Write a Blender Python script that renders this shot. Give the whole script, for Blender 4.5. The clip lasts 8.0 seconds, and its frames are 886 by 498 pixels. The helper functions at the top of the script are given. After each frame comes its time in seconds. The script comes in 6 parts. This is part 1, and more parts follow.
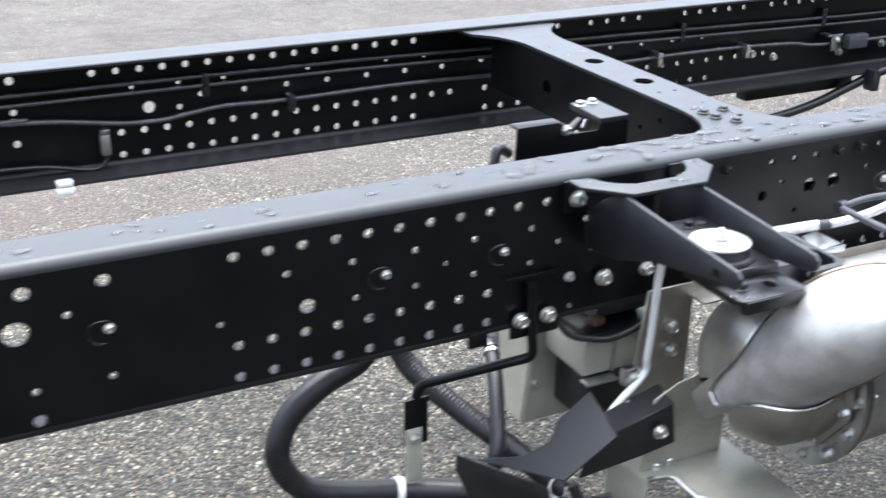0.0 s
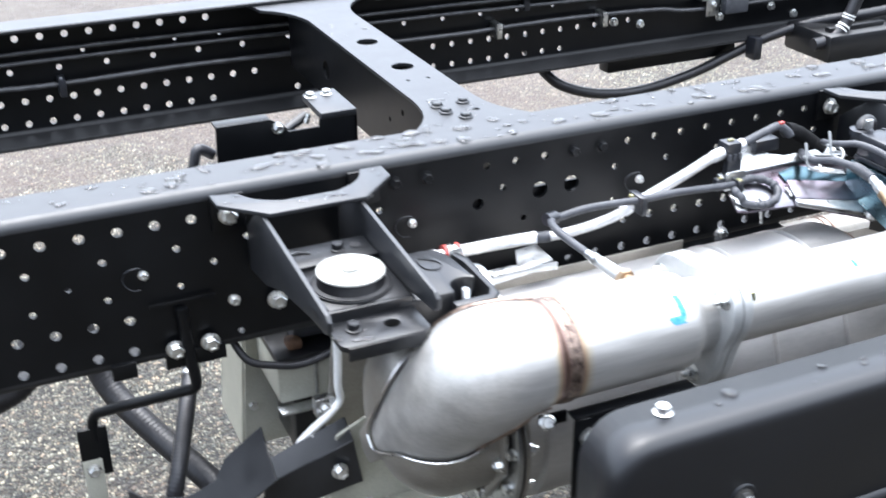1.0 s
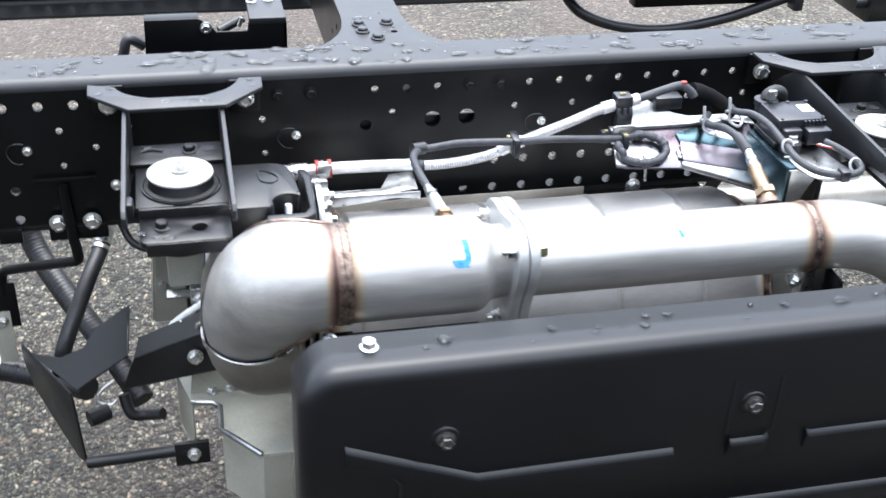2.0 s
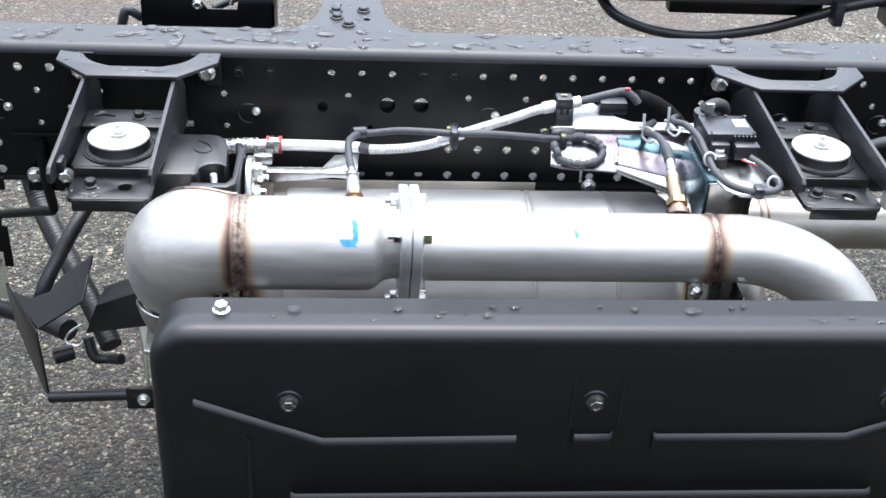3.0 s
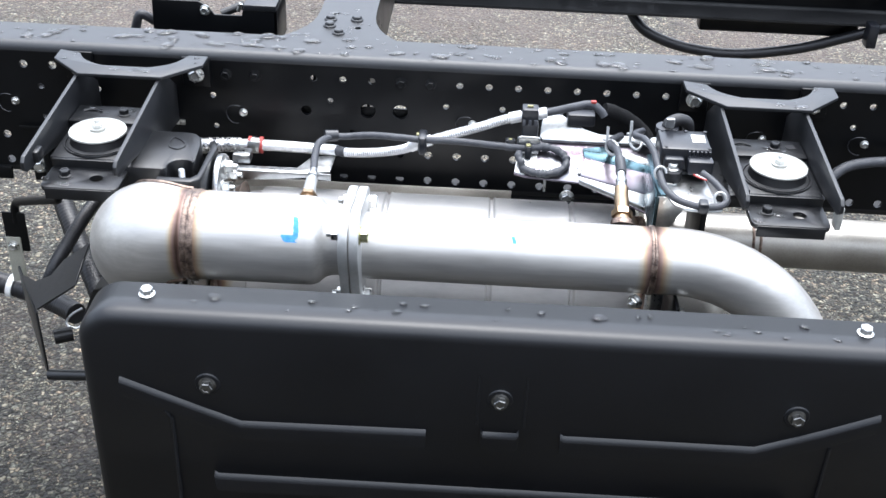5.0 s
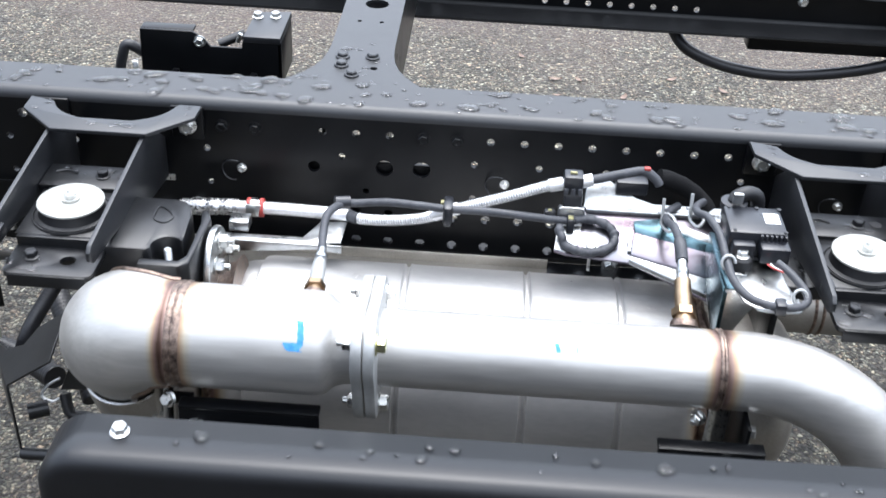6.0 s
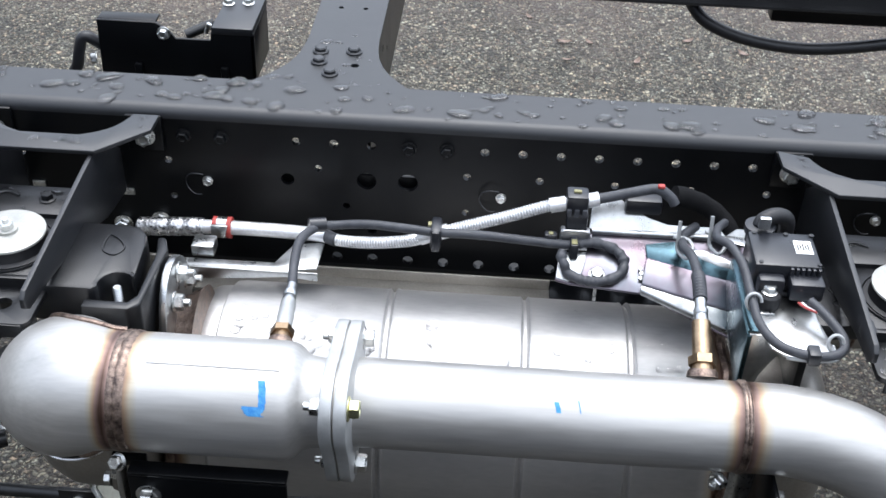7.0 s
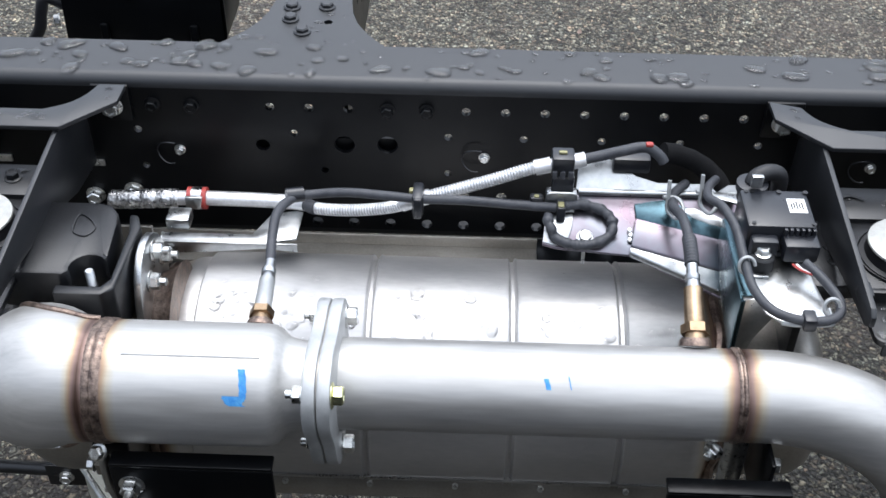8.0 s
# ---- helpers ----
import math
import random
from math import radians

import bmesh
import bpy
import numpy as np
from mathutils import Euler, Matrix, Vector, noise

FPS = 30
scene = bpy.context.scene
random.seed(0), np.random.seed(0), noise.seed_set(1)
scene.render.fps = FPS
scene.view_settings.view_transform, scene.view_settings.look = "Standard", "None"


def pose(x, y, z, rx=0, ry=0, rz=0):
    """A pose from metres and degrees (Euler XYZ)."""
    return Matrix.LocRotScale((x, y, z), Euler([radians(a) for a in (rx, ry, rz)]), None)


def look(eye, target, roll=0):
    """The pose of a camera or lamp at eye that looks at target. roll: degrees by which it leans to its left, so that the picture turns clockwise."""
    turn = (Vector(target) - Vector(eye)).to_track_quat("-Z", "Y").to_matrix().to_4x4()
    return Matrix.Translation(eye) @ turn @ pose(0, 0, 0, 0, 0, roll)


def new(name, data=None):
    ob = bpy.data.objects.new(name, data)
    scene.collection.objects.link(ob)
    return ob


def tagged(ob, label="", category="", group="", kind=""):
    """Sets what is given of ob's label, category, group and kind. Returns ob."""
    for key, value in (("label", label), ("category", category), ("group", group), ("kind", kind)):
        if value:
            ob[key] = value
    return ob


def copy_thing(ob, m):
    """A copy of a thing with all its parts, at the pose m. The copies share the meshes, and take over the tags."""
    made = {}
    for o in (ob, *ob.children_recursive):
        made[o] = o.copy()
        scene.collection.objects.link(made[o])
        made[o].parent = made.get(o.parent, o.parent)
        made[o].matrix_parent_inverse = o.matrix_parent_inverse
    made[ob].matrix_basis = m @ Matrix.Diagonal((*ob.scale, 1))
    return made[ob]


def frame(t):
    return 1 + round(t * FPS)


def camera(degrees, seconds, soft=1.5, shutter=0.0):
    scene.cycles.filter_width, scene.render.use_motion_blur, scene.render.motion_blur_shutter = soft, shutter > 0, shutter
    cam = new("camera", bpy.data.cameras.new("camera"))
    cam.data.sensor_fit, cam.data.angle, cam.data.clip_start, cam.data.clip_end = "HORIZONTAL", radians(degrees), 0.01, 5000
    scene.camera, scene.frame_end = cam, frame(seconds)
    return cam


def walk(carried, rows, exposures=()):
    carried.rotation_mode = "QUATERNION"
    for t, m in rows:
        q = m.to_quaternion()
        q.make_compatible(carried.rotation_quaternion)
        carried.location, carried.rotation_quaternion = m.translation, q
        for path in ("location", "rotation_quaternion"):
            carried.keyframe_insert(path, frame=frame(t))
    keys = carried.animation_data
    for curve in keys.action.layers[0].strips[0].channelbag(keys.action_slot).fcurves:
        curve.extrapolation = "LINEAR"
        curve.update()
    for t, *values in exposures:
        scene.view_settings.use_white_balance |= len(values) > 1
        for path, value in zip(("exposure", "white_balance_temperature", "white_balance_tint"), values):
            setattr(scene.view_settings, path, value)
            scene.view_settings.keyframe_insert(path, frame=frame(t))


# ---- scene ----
cam = camera(41.9, 8.0, shutter=0.35)
PATH = [
    (0, (-1.708, -1.405, 1.567), (-0.864, 0.224, 0.77), 1.0),
    (0.5, (-1.332, -1.404, 1.59), (-0.535, 0.233, 0.762), -0.2),
    (1, (-1.065, -1.457, 1.589), (-0.343, 0.183, 0.703), -0.6),
    (1.5, (-0.842, -1.534, 1.631), (-0.266, 0.099, 0.632), 0.3),
    (2, (-0.633, -1.638, 1.653), (-0.225, 0.02, 0.612), 2.6),
    (2.2, (-0.557, -1.687, 1.660), (-0.209, -0.021, 0.610), 3.2),
    (3.3, (-0.256, -1.768, 1.731), (-0.142, -0.086, 0.656), 3.3),
    (3.5, (-0.222, -1.785, 1.742), (-0.132, -0.099, 0.67), 3.3),
    (4, (-0.167, -1.814, 1.74), (-0.101, -0.121, 0.676), 3.9),
    (4.2, (-0.128, -1.833, 1.736), (-0.099, -0.132, 0.681), 3.3),
    (5.3, (-0.073, -1.788, 1.738), (-0.116, -0.102, 0.663), 2.4),
    (5.5, (-0.092, -1.714, 1.744), (-0.132, -0.042, 0.648), 2.6),
    (5.7, (-0.109, -1.630, 1.758), (-0.152, 0.024, 0.638), 2.8),
    (6, (-0.120, -1.509, 1.747), (-0.167, 0.150, 0.63), 2.9),
    (6.5, (-0.112, -1.383, 1.733), (-0.17, 0.264, 0.6), 3.0),
    (7, (-0.098, -1.293, 1.737), (-0.163, 0.304, 0.535), 2.1),
    (7.5, (-0.094, -1.248, 1.744), (-0.156, 0.304, 0.484), 1.3),
    (8, (-0.092, -1.22, 1.756), (-0.136, 0.289, 0.444), 0.6),
]
walk(cam, [(t, look(eye, target, roll)) for t, eye, target, roll in PATH],
     exposures=[(0.0, 2.32, 6000, 9), (0.5, 2.53, 6000, 9), (1.0, 2.55, 6000, 9), (1.5, 2.28, 6000, 9), (2.0, 2.12, 6000, 9), (3.5, 2.0, 6000, 9), (5.3, 1.98, 6000, 9), (5.7, 2.02, 6000, 9), (6.0, 1.9, 6000, 9), (6.5, 1.56, 6000, 9), (7.0, 1.35, 6000, 9), (8.0, 1.15, 6000, 9)])

# ---- world and light: a bright overcast day after rain ----
world = bpy.data.worlds.new("overcast_sky")
scene.world = world
world.use_nodes = True
wn = world.node_tree
sky = wn.nodes.new("ShaderNodeTexSky")
sky.sky_type = "NISHITA"
sky.sun_disc = False
sky.sun_elevation, sky.sun_rotation = radians(72), radians(0)
sky.dust_density, sky.air_density = 4.0, 1.0
grey = wn.nodes.new("ShaderNodeHueSaturation")
grey.inputs["Saturation"].default_value = 0.42
wn.links.new(sky.outputs[0], grey.inputs["Color"])
wn.links.new(grey.outputs[0], wn.nodes["Background"].inputs["Color"])
wn.nodes["Background"].inputs["Strength"].default_value = 0.15
sun = new("sun", bpy.data.lights.new("sun", "SUN"))
sun.data.energy, sun.data.angle, sun.data.color = 1.0, radians(95), (1.0, 0.99, 0.97)
sun.matrix_world = look((1.8, -0.8, 8), (0, 0, 0))


# ---- materials ----
def node(tree, kind, **inputs):
    n = tree.nodes.new(kind)
    for key, value in inputs.items():
        n.inputs[key.replace("_", " ")].default_value = value
    return n


def surface(name, dark, light, rough=(0.4, 0.6), metal=0.0, scale=30.0, fine=400.0, bump=0.1, stretch=(1, 1, 1), coat=0.0, grain=0.35, spec=0.5):
    """A surface that varies between two colours at two scales, with fine relief."""
    m = bpy.data.materials.new(name)
    m.use_nodes = True
    t = m.node_tree
    b = t.nodes["Principled BSDF"]
    co = node(t, "ShaderNodeTexCoord")
    mp = node(t, "ShaderNodeMapping", Scale=stretch)
    t.links.new(co.outputs["Object"], mp.inputs["Vector"])
    n1 = node(t, "ShaderNodeTexNoise", Scale=scale, Detail=5.0, Roughness=0.6)
    n2 = node(t, "ShaderNodeTexNoise", Scale=fine, Detail=2.0)
    for n in (n1, n2):
        t.links.new(mp.outputs[0], n.inputs["Vector"])
    add = node(t, "ShaderNodeMath")
    add.operation = "MULTIPLY_ADD"
    t.links.new(n2.outputs["Fac"], add.inputs[0])
    add.inputs[1].default_value = grain
    t.links.new(n1.outputs["Fac"], add.inputs[2])
    ramp = node(t, "ShaderNodeMapRange")
    ramp.inputs["From Min"].default_value, ramp.inputs["From Max"].default_value = 0.28 + 0.5 * grain, 0.72 + 0.5 * grain
    t.links.new(add.outputs[0], ramp.inputs["Value"])
    mix = node(t, "ShaderNodeMix")
    mix.data_type = "RGBA"
    mix.inputs["A"].default_value, mix.inputs["B"].default_value = (*dark, 1), (*light, 1)
    t.links.new(ramp.outputs[0], mix.inputs["Factor"])
    t.links.new(mix.outputs["Result"], b.inputs["Base Color"])
    rr = node(t, "ShaderNodeMapRange")
    rr.inputs["To Min"].default_value, rr.inputs["To Max"].default_value = rough
    t.links.new(ramp.outputs[0], rr.inputs["Value"])
    t.links.new(rr.outputs[0], b.inputs["Roughness"])
    b.inputs["Metallic"].default_value = metal
    b.inputs["Coat Weight"].default_value = coat
    b.inputs["Coat Roughness"].default_value = 0.15
    b.inputs["Specular IOR Level"].default_value = spec
    if bump:
        bp = node(t, "ShaderNodeBump", Strength=bump, Distance=0.001)
        t.links.new(n2.outputs["Fac"], bp.inputs["Height"])
        t.links.new(bp.outputs[0], b.inputs["Normal"])
    return m


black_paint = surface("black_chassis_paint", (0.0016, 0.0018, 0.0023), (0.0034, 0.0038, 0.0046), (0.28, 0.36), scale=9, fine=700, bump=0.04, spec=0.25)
# wet coat for tops; base lightened and blued in place of sky light
wet_lit_paint = surface("wet_lit_black_paint", (0.0030, 0.0035, 0.0046), (0.0065, 0.0073, 0.0095), (0.42, 0.52), scale=14, fine=500, bump=0.05, coat=0.35)
wet_lit_paint.node_tree.nodes["Principled BSDF"].inputs["Coat Tint"].default_value = (0.94, 0.965, 1.0, 1)
wet_lit_paint.node_tree.nodes["Principled BSDF"].inputs["Coat Roughness"].default_value = 0.45
matt_black = surface("dusty_black_paint", (0.004, 0.0042, 0.005), (0.010, 0.0102, 0.011), (0.55, 0.7), scale=12, fine=500, bump=0.1)
pipe_black = surface("grey_line_coating", (0.035, 0.035, 0.037), (0.07, 0.07, 0.074), (0.18, 0.28), scale=40, fine=600, bump=0.05)
black_cast = surface("black_cast_iron", (0.0035, 0.0038, 0.0045), (0.008, 0.0085, 0.010), (0.28, 0.42), scale=22, fine=500, bump=0.2)
shield_black = surface("black_cover_paint", (0.0028, 0.0032, 0.0045), (0.0055, 0.0062, 0.0082), (0.34, 0.42), scale=6, fine=900, bump=0.03, coat=0.08, spec=0.4)
shield_black.node_tree.nodes["Principled BSDF"].inputs["Coat Roughness"].default_value = 0.36
rubber = surface("black_rubber", (0.006, 0.006, 0.007), (0.014, 0.014, 0.016), (0.45, 0.6), scale=40, fine=600, bump=0.1)
cloth_tape = surface("black_cloth_tape", (0.003, 0.003, 0.0035), (0.008, 0.008, 0.0085), (0.8, 0.95), scale=60, fine=900, bump=0.5, spec=0.15)
hose_black = surface("black_hose", (0.006, 0.006, 0.0075), (0.014, 0.014, 0.017), (0.35, 0.5), scale=50, fine=600, bump=0.1)
sleeve_grey = surface("grey_sleeve", (0.022, 0.0235, 0.029), (0.055, 0.0575, 0.065), (0.42, 0.6), scale=60, fine=900, bump=0.4)
steel = surface("stainless_steel", (0.46, 0.45, 0.44), (0.62, 0.61, 0.59), (0.24, 0.34), 1.0, scale=14, fine=500, bump=0.03)
steel_dull = surface("dull_steel", (0.27, 0.255, 0.23), (0.42, 0.40, 0.365), (0.34, 0.5), 0.85, scale=10, fine=300, bump=0.05)
zinc = surface("zinc_plate", (0.32, 0.33, 0.335), (0.56, 0.57, 0.57), (0.24, 0.40), 1.0, scale=45, fine=500, bump=0.03, grain=0.12)
white_zinc = surface("white_washer", (0.30, 0.30, 0.28), (0.46, 0.46, 0.43), (0.35, 0.5), 0.3, scale=60, fine=600, bump=0.05)
bolt_metal = surface("bolt_zinc", (0.5, 0.51, 0.5), (0.8, 0.8, 0.78), (0.22, 0.4), 1.0, scale=120, fine=900, bump=0.05)
yellow_zinc = surface("yellow_zinc_bolt", (0.42, 0.40, 0.14), (0.72, 0.72, 0.50), (0.25, 0.4), 1.0, scale=90, fine=700, bump=0.05)
dark_bolt = surface("weathered_bolt", (0.10, 0.10, 0.10), (0.26, 0.26, 0.25), (0.3, 0.45), 1.0, scale=120, fine=900, bump=0.05)
weld_brown = surface("weld_bead", (0.07, 0.050, 0.045), (0.34, 0.26, 0.21), (0.3, 0.5), 0.9, scale=110, fine=420, bump=0.45)
brass = surface("brass_sensor", (0.27, 0.19, 0.12), (0.42, 0.31, 0.20), (0.28, 0.42), 1.0, scale=60, fine=500, bump=0.05)
foil = surface("silver_sleeve", (0.62, 0.62, 0.63), (0.86, 0.86, 0.86), (0.3, 0.45), 0.7, scale=80, fine=600, bump=0.3)
plastic = surface("black_plastic", (0.007, 0.0078, 0.0105), (0.014, 0.0155, 0.020), (0.26, 0.36), scale=40, fine=800, bump=0.08, spec=0.6)
green_steel = surface("primed_sheet_steel", (0.27, 0.27, 0.225), (0.44, 0.435, 0.37), (0.36, 0.52), 0.3, scale=7, fine=300, bump=0.05)
red_rubber = surface("red_rubber", (0.28, 0.03, 0.025), (0.4, 0.06, 0.05), (0.5, 0.6), scale=80, fine=600, bump=0.1)
white_paint = surface("white_marking", (0.72, 0.72, 0.7), (0.82, 0.82, 0.8), (0.4, 0.5), scale=80, fine=600, bump=0.05)
blue_chalk = surface("blue_chalk", (0.01, 0.15, 0.46), (0.10, 0.34, 0.62), (0.6, 0.8), scale=150, fine=700, bump=0.3)


def heat(m, marks):
    """Adds straw, bronze and purple heat tints to a steel about welds: marks of (x, reach)."""
    t = m.node_tree
    b = t.nodes["Principled BSDF"]
    old = b.inputs["Base Color"].links[0].from_socket
    co = node(t, "ShaderNodeTexCoord")
    sep = node(t, "ShaderNodeSeparateXYZ")
    t.links.new(co.outputs["Object"], sep.inputs[0])
    wob = node(t, "ShaderNodeTexNoise", Scale=18.0, Detail=3.0)
    t.links.new(co.outputs["Object"], wob.inputs["Vector"])
    total = None
    for x, reach in marks:
        d = node(t, "ShaderNodeMath")
        d.operation = "SUBTRACT"
        t.links.new(sep.outputs["X"], d.inputs[0])
        d.inputs[1].default_value = x
        a = node(t, "ShaderNodeMath")
        a.operation = "ABSOLUTE"
        t.links.new(d.outputs[0], a.inputs[0])
        r = node(t, "ShaderNodeMapRange")
        r.inputs["From Min"].default_value, r.inputs["From Max"].default_value = 0.0, reach
        r.inputs["To Min"].default_value, r.inputs["To Max"].default_value = 1.0, 0.0
        t.links.new(a.outputs[0], r.inputs["Value"])
        if total is None:
            total = r
        else:
            mx = node(t, "ShaderNodeMath")
            mx.operation = "MAXIMUM"
            t.links.new(total.outputs[0], mx.inputs[0])
            t.links.new(r.outputs[0], mx.inputs[1])
            total = mx
    vary = node(t, "ShaderNodeMath")
    vary.operation = "MULTIPLY"
    off = node(t, "ShaderNodeMapRange")
    off.inputs["To Min"].default_value, off.inputs["To Max"].default_value = 0.55, 1.35
    t.links.new(wob.outputs["Fac"], off.inputs["Value"])
    t.links.new(total.outputs[0], vary.inputs[0])
    t.links.new(off.outputs[0], vary.inputs[1])
    ramp = node(t, "ShaderNodeValToRGB")
    ramp.color_ramp.elements[0].color = (1, 1, 1, 1)
    ramp.color_ramp.elements[0].position = 0.05
    ramp.color_ramp.elements[1].color = (0.13, 0.075, 0.055, 1)
    for p, c in ((0.35, (0.95, 0.86, 0.70, 1)), (0.58, (0.70, 0.50, 0.34, 1)), (0.75, (0.42, 0.29, 0.26, 1))):
        ramp.color_ramp.elements.new(p).color = c
    t.links.new(vary.outputs[0], ramp.inputs[0])
    mul = node(t, "ShaderNodeMix")
    mul.data_type, mul.blend_type = "RGBA", "MULTIPLY"
    mul.inputs["Factor"].default_value = 1.0
    t.links.new(old, mul.inputs["A"])
    t.links.new(ramp.outputs[0], mul.inputs["B"])
    t.links.new(mul.outputs["Result"], b.inputs["Base Color"])
    return m


pipe_steel = heat(surface("heat_tinted_steel", (0.37, 0.36, 0.345), (0.55, 0.54, 0.52), (0.36, 0.50), 0.68, scale=30, fine=260, bump=0.06, stretch=(0.1, 1, 1), grain=0.3), ((-0.476, 0.017), (-0.461, 0.024), (0.188, 0.020), (0.198, 0.022)))
can_steel = heat(surface("canister_steel", (0.40, 0.395, 0.39), (0.54, 0.53, 0.52), (0.36, 0.48), 0.7, scale=12, fine=220, bump=0.05, stretch=(0.3, 1, 1)), ((-0.325, 0.028), (0.354, 0.030)))


# ---- building tools ----
def part(name, bm, material, parent=None, label="", smooth=40):
    me = bpy.data.meshes.new(name)
    bmesh.ops.recalc_face_normals(bm, faces=bm.faces)
    for f in bm.faces:
        f.smooth = True
    for e in bm.edges:
        if len(e.link_faces) == 2 and e.calc_face_angle(0) > radians(smooth):
            e.smooth = False
    bm.to_mesh(me)
    bm.free()
    me.materials.append(material)
    ob = new(name, me)
    ob.parent = parent
    if label:
        tagged(ob, label)
    return ob


def thing(name, label, category, at=(0, 0, 0), group="", kind=""):
    ob = new(name)
    ob.empty_display_size = 0.05
    ob.location = at
    return tagged(ob, label, category, group, kind)


def box(bm, lo, hi, bevel=0.0, m=None):
    r = bmesh.ops.create_cube(bm, size=1)
    s = Matrix.LocRotScale([(a + b) / 2 for a, b in zip(lo, hi)], None, [b - a for a, b in zip(lo, hi)])
    bmesh.ops.transform(bm, matrix=s, verts=r["verts"])
    vs = r["verts"]
    if bevel:
        es = {e for v in vs for e in v.link_edges}
        g = bmesh.ops.bevel(bm, geom=list(es), offset=bevel, segments=2, profile=0.5, affect="EDGES")
        vs = list({v for f in g["faces"] for v in f.verts} | {v for v in vs if v.is_valid})
    if m is not None:
        bmesh.ops.transform(bm, matrix=m, verts=[v for v in vs if v.is_valid])
    return vs


def boxed(lo, hi, bevel=0.0):
    bm = bmesh.new()
    box(bm, lo, hi, bevel)
    return bm


def slab(outline, thick, m=Matrix.Identity(4), bevel=0.0, bm=None, holes=()):
    """A plate: its outline lies in local x, y; it is thick along local z from 0 up."""
    own = bmesh.new()
    outline = [p for i, p in enumerate(outline) if math.dist(p, outline[i - 1]) > 1e-5]
    loops = [[own.verts.new((x, y, 0)) for x, y in outline]]
    for cx, cy, r in holes:
        loops.append([own.verts.new((cx + r * math.cos(a * math.tau / 12), cy + r * math.sin(a * math.tau / 12), 0)) for a in range(12)])
    edges = [own.edges.new((l[i], l[(i + 1) % len(l)])) for l in loops for i in range(len(l))]
    if holes:
        bmesh.ops.triangle_fill(own, edges=edges, use_beauty=True)
    else:
        own.faces.new(loops[0])
    g = bmesh.ops.extrude_face_region(own, geom=own.faces[:])
    bmesh.ops.translate(own, vec=(0, 0, thick), verts=[v for v in g["geom"] if isinstance(v, bmesh.types.BMVert)])
    if bevel:
        es = [e for e in own.edges if len(e.link_faces) == 2 and e.calc_face_angle(0) > 0.6]
        bmesh.ops.bevel(own, geom=es, offset=bevel, segments=2, profile=0.5, affect="EDGES")
    bmesh.ops.transform(own, matrix=m, verts=own.verts)
    if bm is None:
        return own
    return merge(bm, own)


def sheet(points, thick):
    """A flat plate with corners anywhere in space, thickened along its normal."""
    bm = bmesh.new()
    f = bm.faces.new([bm.verts.new(p) for p in points])
    f.normal_update()
    n = f.normal.copy()
    g = bmesh.ops.extrude_face_region(bm, geom=[f])
    bmesh.ops.translate(bm, vec=n * thick, verts=[v for v in g["geom"] if isinstance(v, bmesh.types.BMVert)])
    bmesh.ops.recalc_face_normals(bm, faces=bm.faces)
    es = [e for e in bm.edges if len(e.link_faces) == 2 and e.calc_face_angle(0) > 0.6]
    bmesh.ops.bevel(bm, geom=es, offset=thick * 0.25, segments=1, profile=0.5, affect="EDGES")
    return bm


def merge(bm, other):
    me = bpy.data.meshes.new("joined")
    other.to_mesh(me)
    other.free()
    bm.from_mesh(me)
    bpy.data.meshes.remove(me)
    return bm


def spline(points, steps=8, closed=False):
    """A smooth line through the points."""
    p = [Vector(q) for q in points]
    if len(p) < 3:
        return p
    out = []
    n = len(p)
    for i in range(n if closed else n - 1):
        a, b, c, d = ((p[(i + k) % n] if closed else p[min(max(i + k, 0), n - 1)]) for k in (-1, 0, 1, 2))
        for s in range(steps):
            u = s / steps
            out.append(0.5 * (2 * b + (c - a) * u + (2 * a - 5 * b + 4 * c - d) * u * u + (3 * b - a - 3 * c + d) * u ** 3))
    if not closed:
        out.append(p[-1])
    return out


def tube(line, radius, sides=14, bm=None, caps=True, closed=False, wall=0.0):
    """A round tube along a line of points; radius: a number or a function of the length along it."""
    bm = bmesh.new() if bm is None else bm
    line = [Vector(q) for q in line]
    n = len(line)
    rings, up, run = [], None, 0.0
    for i, q in enumerate(line):
        a = line[(i - 1) % n] if closed else line[max(i - 1, 0)]
        b = line[(i + 1) % n] if closed else line[min(i + 1, n - 1)]
        way = (b - a).normalized()
        if up is None:
            up = way.orthogonal().normalized()
        up = (up - way * up.dot(way)).normalized()
        side = way.cross(up)
        if i:
            run += (q - line[i - 1]).length
        r = radius(run) if callable(radius) else radius
        rings.append([bm.verts.new(q + r * (math.cos(k * math.tau / sides) * up + math.sin(k * math.tau / sides) * side)) for k in range(sides)])
    for i in range(n if closed else n - 1):
        r0, r1 = rings[i], rings[(i + 1) % n]
        for k in range(sides):
            bm.faces.new((r0[k], r0[(k + 1) % sides], r1[(k + 1) % sides], r1[k]))
    if caps and not closed:
        bm.faces.new(rings[0][::-1])
        bm.faces.new(rings[-1])
    return bm


def resample(line, step):
    """The same line with points at even steps."""
    line = [Vector(q) for q in line]
    out, carry = [line[0].copy()], 0.0
    for a, b in zip(line, line[1:]):
        d = (b - a).length
        s = step - carry
        while s <= d and d > 0:
            out.append(a.lerp(b, s / d))
            s += step
        carry = d - (s - step)
    return out


